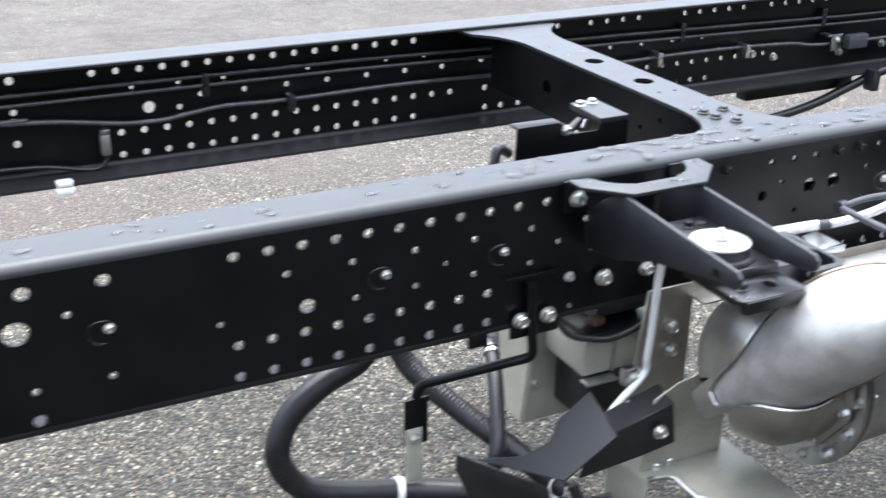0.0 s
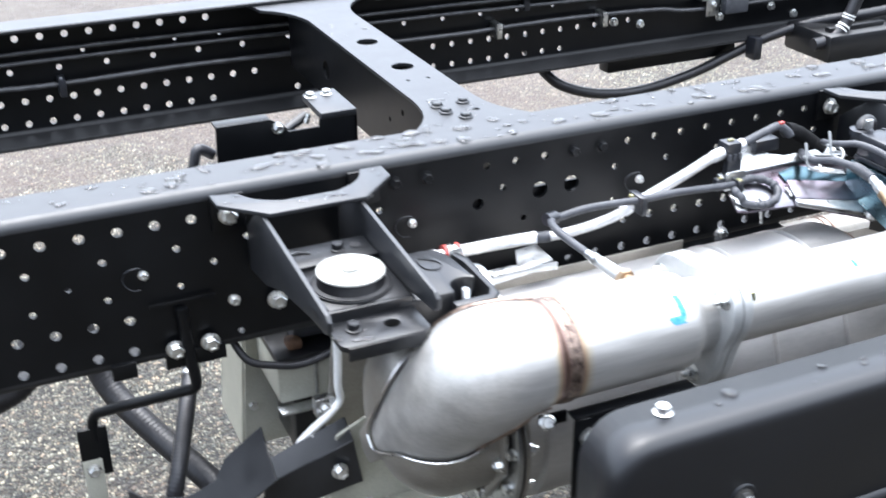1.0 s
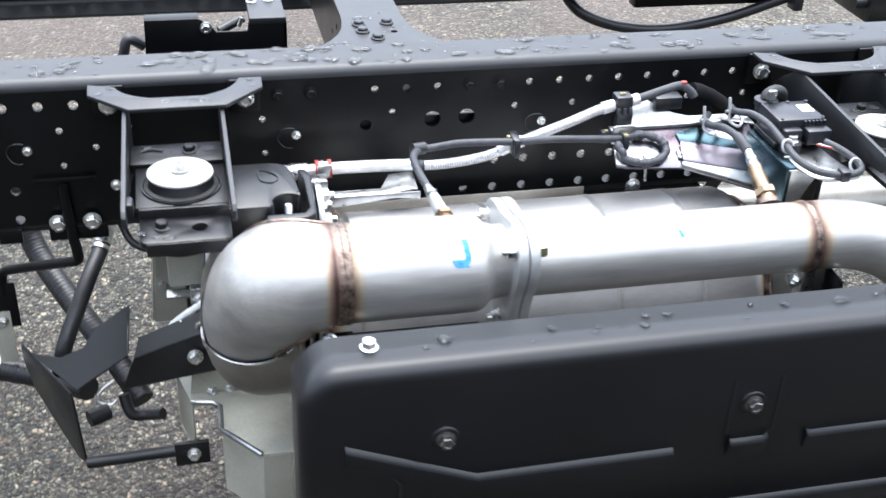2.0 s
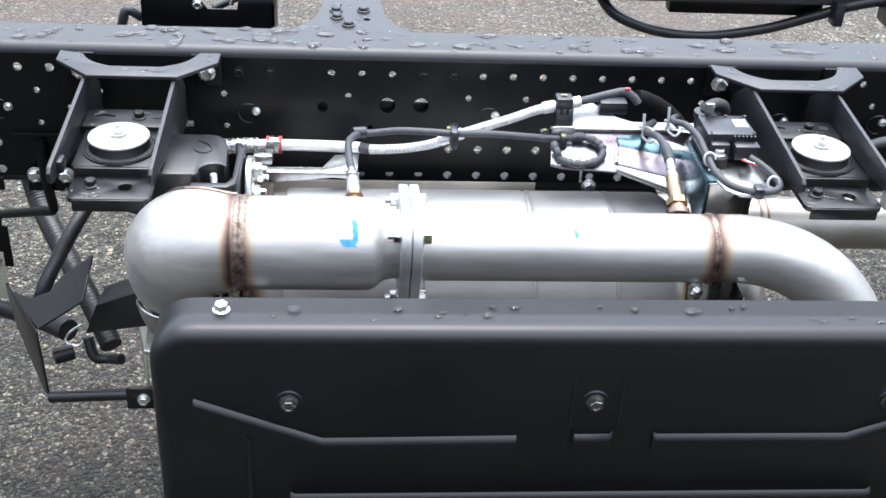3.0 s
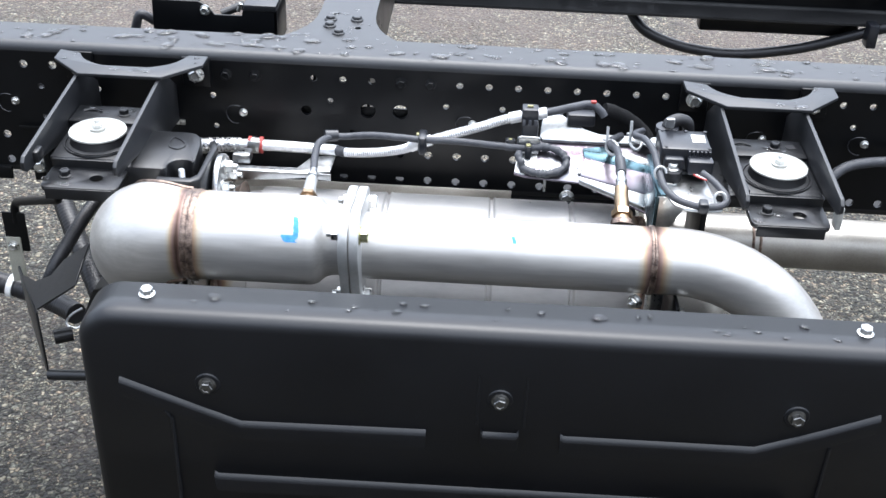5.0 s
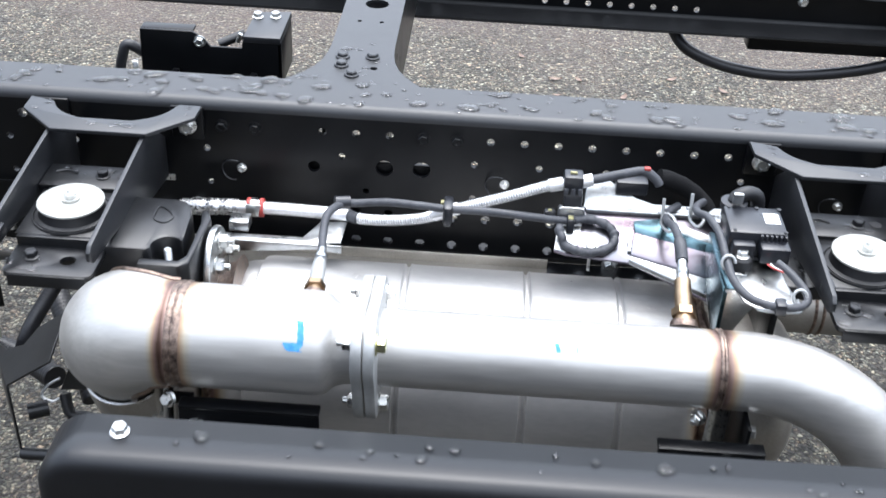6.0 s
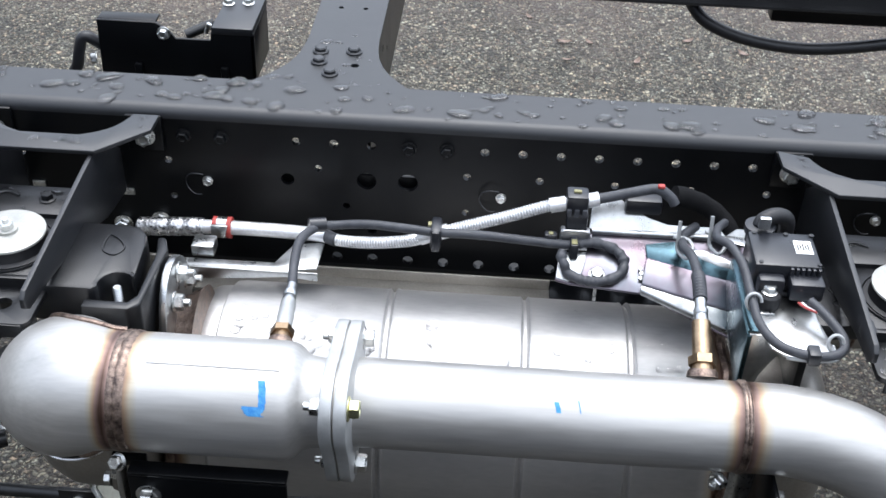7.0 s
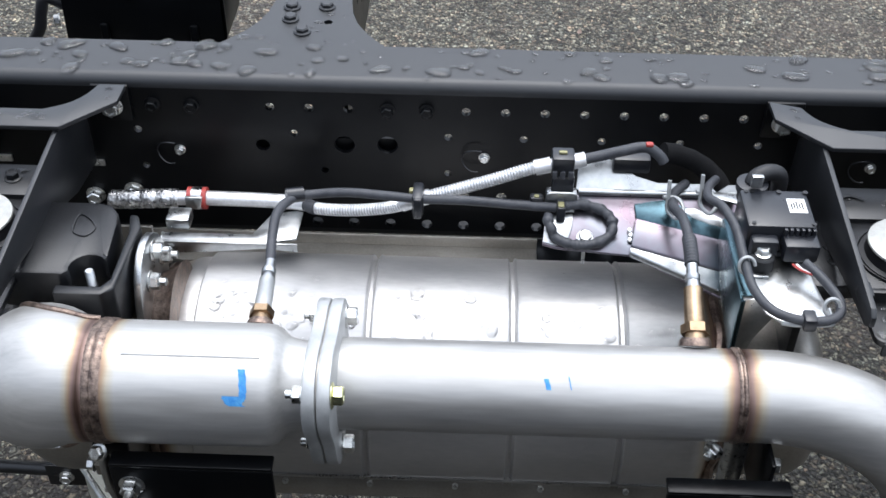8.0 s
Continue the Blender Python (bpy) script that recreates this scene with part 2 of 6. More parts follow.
def lathe(profile, sides=32, m=Matrix.Identity(4), bm=None):
    """A round body about local x: profile of (x, radius)."""
    bm = bmesh.new() if bm is None else bm
    rings = []
    for x, r in profile:
        if r < 1e-6:
            rings.append([bm.verts.new(m @ Vector((x, 0, 0)))])
        else:
            rings.append([bm.verts.new(m @ Vector((x, r * math.cos(k * math.tau / sides), r * math.sin(k * math.tau / sides)))) for k in range(sides)])
    for a, b in zip(rings, rings[1:]):
        for k in range(sides):
            j = (k + 1) % sides
            if len(a) == 1 and len(b) == 1:
                continue
            if len(a) == 1:
                bm.faces.new((a[0], b[j], b[k]))
            elif len(b) == 1:
                bm.faces.new((a[k], a[j], b[0]))
            else:
                bm.faces.new((a[k], a[j], b[j], b[k]))
    for ring in (rings[0], rings[-1]):
        if len(ring) > 2:
            bm.faces.new(ring)
    return bm


def aim(at, way):
    """A placement whose local x points along way."""
    return Matrix.Translation(at) @ Vector(way).to_track_quat("X", "Z").to_matrix().to_4x4()


def bolt_mesh(size, flange=True, nut=False):
    """A hexagon bolt head on local x = 0, pointing along +x; size is the width over the flats."""
    bm = bmesh.new()
    r = size / 2 / math.cos(math.pi / 6)
    z0 = 0.0
    if flange:
        lathe([(0, size * 0.74), (size * 0.07, size * 0.74), (size * 0.14, size * 0.6), (size * 0.14, 0)], 18, bm=bm)
        z0 = size * 0.1
    lathe([(z0, r), (z0 + size * 0.5, r), (z0 + size * 0.58, r * 0.86), (z0 + size * 0.58, r * 0.55 if not nut else r * 0.6), (z0 + size * 0.54, r * 0.5), (z0 + size * 0.54, 0)], 6, bm=bm)
    if nut:
        lathe([(z0 + size * 0.5, size * 0.28), (z0 + size * 0.95, size * 0.28), (z0 + size * 1.0, size * 0.22), (z0 + size, 0)], 12, bm=bm)
    return bm


bolt_data = {}


def bolt(at, way, size, parent, material=None, flange=True, nut=False, name="bolt"):
    key = (size, flange, nut, material or bolt_metal)
    if key not in bolt_data:
        first = part(name, bolt_mesh(size, flange, nut), material or bolt_metal, parent, smooth=30)
        bolt_data[key] = first.data
    else:
        first = new(name, bolt_data[key])
        first.parent = parent
    first.matrix_basis = aim(at, way) @ pose(0, 0, 0, random.uniform(0, 60), 0, 0)
    return first


# ---- ground ----
ground_mat = bpy.data.materials.new("wet_asphalt")
ground_mat.use_nodes = True
gt = ground_mat.node_tree
gb = gt.nodes["Principled BSDF"]
gco = node(gt, "ShaderNodeTexCoord")
gv = node(gt, "ShaderNodeTexVoronoi", Scale=86.0, Randomness=1.0)
gv2 = node(gt, "ShaderNodeTexVoronoi", Scale=135.0, Randomness=1.0)
gn = node(gt, "ShaderNodeTexNoise", Scale=1.1, Detail=6.0, Roughness=0.6)
gn2 = node(gt, "ShaderNodeTexNoise", Scale=14.0, Detail=4.0)
warp = node(gt, "ShaderNodeTexNoise", Scale=60.0, Detail=2.0)
gt.links.new(gco.outputs["Object"], warp.inputs["Vector"])
shift = node(gt, "ShaderNodeVectorMath")
shift.operation = "MULTIPLY_ADD"
gt.links.new(warp.outputs["Color"], shift.inputs[0])
shift.inputs[1].default_value = (0.019, 0.019, 0.019)
gt.links.new(gco.outputs["Object"], shift.inputs[2])
for n in (gv, gv2):
    gt.links.new(shift.outputs[0], n.inputs["Vector"])
for n in (gn, gn2):
    gt.links.new(gco.outputs["Object"], n.inputs["Vector"])


def stones(cells, light):
    """Stone colours per cell, sunk at the edges into binder blackened as relief shade."""
    bw = node(gt, "ShaderNodeSeparateColor")
    gt.links.new(cells.outputs["Color"], bw.inputs[0])
    ramp = node(gt, "ShaderNodeValToRGB")
    ramp.color_ramp.elements[0].color = (0.030, 0.028, 0.025, 1)
    ramp.color_ramp.elements[1].color = (light, light * 0.93, light * 0.76, 1)
    for p, c in ((0.35, (0.095, 0.089, 0.078, 1)), (0.65, (0.22, 0.206, 0.178, 1))):
        ramp.color_ramp.elements.new(p).color = c
    gt.links.new(bw.outputs[0], ramp.inputs[0])
    border = node(gt, "ShaderNodeTexVoronoi", Scale=cells.inputs["Scale"].default_value, Randomness=1.0)
    border.feature = "DISTANCE_TO_EDGE"
    gt.links.new(shift.outputs[0], border.inputs["Vector"])
    gap = node(gt, "ShaderNodeMapRange")
    gap.inputs["From Min"].default_value, gap.inputs["From Max"].default_value = 0.27, 0.03
    gap.inputs["To Max"].default_value = 0.93
    gt.links.new(border.outputs["Distance"], gap.inputs["Value"])
    gm = node(gt, "ShaderNodeMix")
    gm.data_type = "RGBA"
    gm.inputs["B"].default_value = (0.006, 0.0055, 0.005, 1)
    hue = node(gt, "ShaderNodeValToRGB")
    hue.color_ramp.elements[0].color, hue.color_ramp.elements[1].color = (1.0, 0.80, 0.66, 1), (0.88, 0.95, 0.92, 1)
    hue.color_ramp.elements.new(0.3).color = (1.0, 0.95, 0.82, 1)
    gt.links.new(bw.outputs[1], hue.inputs[0])
    tint = node(gt, "ShaderNodeMix")
    tint.data_type, tint.blend_type = "RGBA", "MULTIPLY"
    tint.inputs["Factor"].default_value = 1.0
    gt.links.new(ramp.outputs[0], tint.inputs["A"])
    gt.links.new(hue.outputs[0], tint.inputs["B"])
    gt.links.new(gap.outputs[0], gm.inputs["Factor"])
    gt.links.new(tint.outputs["Result"], gm.inputs["A"])
    return gm


coarse, grit = stones(gv, 0.62), stones(gv2, 0.55)
pick = node(gt, "ShaderNodeMapRange")
pick.inputs["From Min"].default_value, pick.inputs["From Max"].default_value = 0.42, 0.58
gt.links.new(gn2.outputs["Fac"], pick.inputs["Value"])
gm = node(gt, "ShaderNodeMix")
gm.data_type = "RGBA"
gt.links.new(pick.outputs[0], gm.inputs["Factor"])
gt.links.new(coarse.outputs["Result"], gm.inputs["A"])
gt.links.new(grit.outputs["Result"], gm.inputs["B"])
stain = node(gt, "ShaderNodeMapRange")
stain.inputs["From Min"].default_value, stain.inputs["From Max"].default_value = 0.35, 0.7
stain.inputs["To Min"].default_value, stain.inputs["To Max"].default_value = 0.75, 1.35
gt.links.new(gn.outputs["Fac"], stain.inputs["Value"])
gmul = node(gt, "ShaderNodeVectorMath")
gmul.operation = "SCALE"
gt.links.new(gm.outputs["Result"], gmul.inputs[0])
gt.links.new(stain.outputs[0], gmul.inputs["Scale"])
# patches of reddish grit between the stones
dirt_n = node(gt, "ShaderNodeTexNoise", Scale=1.3, Detail=6.0, Roughness=0.65)
dirt_f = node(gt, "ShaderNodeTexNoise", Scale=120.0, Detail=3.0)
for n in (dirt_n, dirt_f):
    gt.links.new(gco.outputs["Object"], n.inputs["Vector"])
dirt_r = node(gt, "ShaderNodeMapRange")
dirt_r.inputs["From Min"].default_value, dirt_r.inputs["From Max"].default_value = 0.50, 0.66
dirt_r.inputs["To Max"].default_value = 0.42
gt.links.new(dirt_n.outputs["Fac"], dirt_r.inputs["Value"])
dirt_c = node(gt, "ShaderNodeValToRGB")
dirt_c.color_ramp.elements[0].color, dirt_c.color_ramp.elements[1].color = (0.050, 0.037, 0.031, 1), (0.16, 0.125, 0.108, 1)
dirt_c.color_ramp.elements[0].position, dirt_c.color_ramp.elements[1].position = 0.35, 0.7
gt.links.new(dirt_f.outputs["Fac"], dirt_c.inputs[0])
dirt_m = node(gt, "ShaderNodeMix")
dirt_m.data_type = "RGBA"
gt.links.new(gmul.outputs[0], dirt_m.inputs["A"])
gt.links.new(dirt_c.outputs[0], dirt_m.inputs["B"])
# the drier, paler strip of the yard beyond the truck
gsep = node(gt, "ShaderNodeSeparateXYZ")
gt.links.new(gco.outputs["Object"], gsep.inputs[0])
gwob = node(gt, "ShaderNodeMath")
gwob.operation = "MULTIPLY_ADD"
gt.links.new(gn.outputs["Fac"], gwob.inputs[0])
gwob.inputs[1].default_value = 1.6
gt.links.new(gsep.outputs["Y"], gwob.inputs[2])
# bare brown earth shows between the stones towards the far rail and beyond
earth = node(gt, "ShaderNodeMapRange")
earth.inputs["From Min"].default_value, earth.inputs["From Max"].default_value = 2.75, 3.45
gt.links.new(gwob.outputs[0], earth.inputs["Value"])
bare = node(gt, "ShaderNodeMapRange")
bare.inputs["From Min"].default_value, bare.inputs["From Max"].default_value = 0.38, 0.56
bare.inputs["To Min"].default_value, bare.inputs["To Max"].default_value = 0.1, 0.7
gt.links.new(dirt_n.outputs["Fac"], bare.inputs["Value"])
both = node(gt, "ShaderNodeMath")
both.operation = "MULTIPLY"
gt.links.new(earth.outputs[0], both.inputs[0])
gt.links.new(bare.outputs[0], both.inputs[1])
most = node(gt, "ShaderNodeMath")
most.operation = "MAXIMUM"
gt.links.new(both.outputs[0], most.inputs[0])
gt.links.new(dirt_r.outputs[0], most.inputs[1])
gt.links.new(most.outputs[0], dirt_m.inputs["Factor"])
dry = node(gt, "ShaderNodeMapRange")
dry.inputs["From Min"].default_value, dry.inputs["From Max"].default_value = 3.4, 5.4
dry.inputs["To Max"].default_value = 0.6
gt.links.new(gwob.outputs[0], dry.inputs["Value"])
pale = node(gt, "ShaderNodeValToRGB")
pale.color_ramp.elements[0].color, pale.color_ramp.elements[1].color = (0.030, 0.024, 0.021, 1), (0.17, 0.152, 0.132, 1)
pale.color_ramp.elements[0].position, pale.color_ramp.elements[1].position = 0.3, 0.75
streak = node(gt, "ShaderNodeTexNoise", Scale=2.2, Detail=10.0, Roughness=0.8)
gt.links.new(gco.outputs["Object"], streak.inputs["Vector"])
gt.links.new(streak.outputs["Fac"], pale.inputs[0])
dry_m = node(gt, "ShaderNodeMix")
dry_m.data_type = "RGBA"
gt.links.new(dry.outputs[0], dry_m.inputs["Factor"])
# stone colours are scaled down towards the near side
near_tone = node(gt, "ShaderNodeMapRange")
near_tone.inputs["From Min"].default_value, near_tone.inputs["From Max"].default_value = 0.9, 2.4
near_tone.inputs["To Min"].default_value, near_tone.inputs["To Max"].default_value = 0.42, 1.0
gt.links.new(gwob.outputs[0], near_tone.inputs["Value"])
near_scaled = node(gt, "ShaderNodeVectorMath")
near_scaled.operation = "SCALE"
gt.links.new(dirt_m.outputs["Result"], near_scaled.inputs[0])
gt.links.new(near_tone.outputs[0], near_scaled.inputs["Scale"])
gt.links.new(near_scaled.outputs[0], dry_m.inputs["A"])
gt.links.new(pale.outputs[0], dry_m.inputs["B"])
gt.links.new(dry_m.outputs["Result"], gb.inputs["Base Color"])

gr = node(gt, "ShaderNodeMapRange")
gr.inputs["To Min"].default_value, gr.inputs["To Max"].default_value = 0.45, 0.85
gb.inputs["Specular IOR Level"].default_value = 0.3
gt.links.new(gn2.outputs["Fac"], gr.inputs["Value"])
gt.links.new(gr.outputs[0], gb.inputs["Roughness"])
gbump = node(gt, "ShaderNodeBump", Strength=1.0, Distance=0.012)
gbump.invert = True
gt.links.new(gv.outputs["Distance"], gbump.inputs["Height"])
gt.links.new(gbump.outputs[0], gb.inputs["Normal"])
bm = bmesh.new()
bmesh.ops.create_grid(bm, x_segments=40, y_segments=40, size=300)
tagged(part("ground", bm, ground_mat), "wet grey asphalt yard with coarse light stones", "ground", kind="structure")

# ---- chassis rails ----
TOP, LOW, FLANGE, THICK = 0.966, 0.712, 0.089, 0.007
ROW = (0.926, 0.886, 0.856, 0.828, 0.790, 0.740)


def c_rail(name, holes, x0, x1, out, inward, label):
    """A pressed C-shaped rail: web from z LOW to TOP at y = out, flanges reaching along inward (+1 or -1). holes: (x, z, radius) through the web."""
    rail = thing(name, label, "chassis rail", ((x0 + x1) / 2, out, LOW), "rails of the chassis")
    inv = Matrix.Translation((-(x0 + x1) / 2, -out, -LOW))
    r = 0.016
    # the web with its holes
    bm = bmesh.new()
    loops = [[(x0, LOW + r), (x1, LOW + r), (x1, TOP - r), (x0, TOP - r)]]
    for x, z, h in holes:
        n = 10 if h < 0.012 else 18
        loops.append([(x + h * math.cos(k * math.tau / n), z + h * math.sin(k * math.tau / n)) for k in range(n)])
    edges = []
    for l in loops:
        vs = [bm.verts.new((x, 0, z)) for x, z in l]
        edges += [bm.edges.new((vs[i], vs[(i + 1) % len(vs)])) for i in range(len(vs))]
    bmesh.ops.triangle_fill(bm, edges=edges, use_beauty=True, use_dissolve=False)
    g = bmesh.ops.extrude_face_region(bm, geom=bm.faces[:])
    bmesh.ops.translate(bm, vec=(0, inward * THICK, 0), verts=[v for v in g["geom"] if isinstance(v, bmesh.types.BMVert)])
    bmesh.ops.transform(bm, matrix=inv @ Matrix.Translation((0, out, 0)), verts=bm.verts)
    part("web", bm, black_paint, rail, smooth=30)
    for flip, top in ((1, TOP), (-1, LOW)):
        prof = []
        for k in range(9):
            a = k / 8 * math.pi / 2
            prof.append((r - r * math.cos(a), -r + r * math.sin(a)))
        prof.append((FLANGE - 0.002, 0))
        prof.append((FLANGE, -0.002))
        prof.append((FLANGE, -THICK))
        ri = r - THICK
        for k in range(9):
            a = (8 - k) / 8 * math.pi / 2
            prof.append((r - ri * math.cos(a), -r + ri * math.sin(a)))
        bm = bmesh.new()
        cuts = 40
        rings = [[bm.verts.new((x0 + (x1 - x0) * i / cuts, out + inward * u, top + flip * w)) for u, w in prof] for i in range(cuts + 1)]
        for a, b in zip(rings, rings[1:]):
            for k in range(len(prof)):
                j = (k + 1) % len(prof)
                bm.faces.new((a[k], a[j], b[j], b[k]))
        bmesh.ops.transform(bm, matrix=inv, verts=bm.verts)
        part("flange", bm, wet_lit_paint if top == TOP else matt_black, rail)
    return rail, inv


near_holes = []
for k in list(range(-26, -15)) + [-10, -9] + list(range(-7, 6)) + [11, 12, 13, 14, 16, 17, 18, 19, 20, 21, 22]:
    near_holes.append((0.05 * k, ROW[0], 0.0075 if k < -8 else 0.0062))
for k in list(range(-26, -17)) + list(range(-6, 8)) + list(range(12, 22)):
    near_holes.append((0.05 * k, ROW[5], 0.0075))
for k in list(range(-26, -17)) + list(range(-6, 4)) + [14, 15, 16, 17, 18]:
    near_holes.append((0.05 * k, ROW[4], 0.0075))
near_holes += [(x, ROW[1], 0.0055) for x in (-1.525, -1.225, -1.125, -1.025, -0.925, -0.825, -0.725, -0.525, -0.322, -0.122, -0.025, 0.075, 0.175, 0.275, 0.575, 0.675, 0.775)]
near_holes += [(x, ROW[3], 0.005) for x in (-1.324, -1.121, -1.024, -0.925, -0.825, -0.523, -0.285, -0.122, 0.675, 0.775)]
near_holes += [(-1.475, ROW[0], 0.009), (-1.576, ROW[0], 0.01), (-1.590, 0.872, 0.017), (-1.196, 0.830, 0.0115), (-0.974, 0.855, 0.004), (-0.775, 0.856, 0.005)]
near_holes += [(-1.575, ROW[5], 0.009), (-1.475, 0.785, 0.0055), (-1.575, 0.784, 0.0055), (-0.257, 0.870, 0.0135), (-0.201, 0.871, 0.0135), (-0.364, 0.866, 0.0095), (-0.752, ROW[4], 0.006), (-0.746, 0.737, 0.005)]
near_holes += [(-1.80 - 0.05 * k, z, 0.0075) for k in range(8) for z in (ROW[0], ROW[5])]
near_rail, near_inv = c_rail("chassis_rail", near_holes, -5.0, 4.5, 0.0, 1, "long black steel chassis rail with rows of holes, wet on top")

far_holes = [(-0.529 - 0.05 * i, ROW[0], 0.0075) for i in range(16)] + [(-0.529 - 0.05 * i, ROW[5], 0.0075) for i in range(15)]
far_holes += [(-0.429 - 0.05 * i, ROW[4], 0.0075) for i in range(17)] + [(-0.452 - 0.0995 * i, ROW[2], 0.0065) for i in range(7)]
far_holes += [(x, 0.888, 0.005) for x in (-1.199, -1.098, -0.996, -0.797, -0.601, -0.502)]
far_holes += [(-1.165, 0.839, 0.013), (-1.098, 0.832, 0.0065), (-1.444, 0.860, 0.007), (-1.444, 0.792, 0.008), (-1.444, 0.927, 0.009)]
far_holes += [(x, ROW[4], 0.0075) for x in (-0.332, -0.236, -0.181)] + [(x, ROW[5], 0.0075) for x in (-0.330, -0.284, -0.233)] + [(-0.344, 0.862, 0.007), (-0.24, 0.861, 0.009), (-0.269, 0.827, 0.0055)]
far_holes += [(0.014 + 0.05 * i, ROW[4], 0.007) for i in range(12)] + [(0.014 + 0.05 * i, ROW[5], 0.007) for i in range(8)]
far_holes += [(-0.126 + 0.05 * i, ROW[0], 0.007) for i in (0, 2, 3, 4, 5, 8, 9, 10, 11, 12, 14, 15, 16, 17, 18, 19)] + [(-0.06 + 0.1 * i, ROW[2], 0.006) for i in range(5)]
far_holes += [(-1.494 - 0.05 * i, z, 0.0075) for i in range(1, 12) for z in (ROW[0], ROW[5])]
far_rail, far_inv = c_rail("chassis_rail", far_holes, -5.0, 4.5, 1.047, -1, "far black steel chassis rail with bright rows of holes")

# ---- cross member between the rails ----
cross = thing("cross_member", "black steel cross member with wide gusset ends bolted onto the rails", "cross member", (-0.315, 0.52, 0.78))
ci = Matrix.Translation((0.315, -0.52, -0.78))


def curve_between(a, b, bow, n=6):
    """Points from a to b that bow sideways."""
    (ax, ay), (bx, by) = a, b
    return [(ax + (bx - ax) * u + bow * math.sin(u * math.pi) * (by - ay), ay + (by - ay) * u - bow * math.sin(u * math.pi) * (bx - ax)) for u in [i / n for i in range(n)]]


PLATE = TOP - THICK - 0.0015
left = [(-0.438, 0.030), (-0.436, 0.092)] + curve_between((-0.436, 0.092), (-0.369, 0.243), 0.12) + [(-0.369, 0.243), (-0.369, 0.80)] + curve_between((-0.369, 0.80), (-0.46, 0.94), 0.12)
right = [(-0.46, 1.03), (-0.20, 1.03), (-0.20, 0.94)] + curve_between((-0.20, 0.94), (-0.265, 0.80), 0.12) + [(-0.265, 0.80), (-0.265, 0.243)] + curve_between((-0.265, 0.243), (-0.202, 0.092), 0.12) + [(-0.202, 0.092), (-0.200, 0.030)]
bm = slab(left + right, 0.006, ci @ Matrix.Translation((0, 0, PLATE - 0.006)), holes=[(-0.313, 0.425, 0.021), (-0.315, 0.60, 0.021), (-0.335, 0.345, 0.004), (-0.297, 0.345, 0.004), (-0.291, 0.160, 0.006)])
part("top_plate", bm, wet_lit_paint, cross, smooth=30)
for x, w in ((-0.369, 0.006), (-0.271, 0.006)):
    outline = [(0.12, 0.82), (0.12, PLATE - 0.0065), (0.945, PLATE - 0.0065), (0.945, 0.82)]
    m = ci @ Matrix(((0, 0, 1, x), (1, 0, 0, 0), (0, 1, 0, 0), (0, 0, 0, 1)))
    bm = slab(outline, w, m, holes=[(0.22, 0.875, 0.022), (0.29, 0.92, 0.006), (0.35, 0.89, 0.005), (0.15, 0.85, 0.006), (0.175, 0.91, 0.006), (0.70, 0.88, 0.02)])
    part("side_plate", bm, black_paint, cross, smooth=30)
part("end_plate", boxed(ci @ Vector((-0.42, 0.016, 0.735)), ci @ Vector((-0.16, 0.022, 0.869)), 0.001), black_paint, cross)
for x, y in ((-0.345, 0.197), (-0.297, 0.200), (-0.343, 0.165), (-0.323, 0.132)):
    head = bmesh.new()
    lathe([(0.0, 0.0118), (0.0016, 0.0118), (0.003, 0.010), (0.003, 0.0)], 22, bm=head)
    lathe([(0.0025, 0.0092), (0.0062, 0.0090), (0.0078, 0.0072), (0.0078, 0.0)], 6, bm=head)
    low = part("bolt", head, wet_lit_paint, cross, smooth=30)
    low.matrix_basis = aim(ci @ Vector((x, y, PLATE + 0.0004)), (0, 0, 1)) @ pose(0, 0, 0, 700 * x, 0, 0)


part("cable_plug", boxed(ci @ Vector((-0.264, 0.125, 0.885)), ci @ Vector((-0.236, 0.155, 0.935)), 0.009), plastic, cross, "black cable plug beside the gusset")


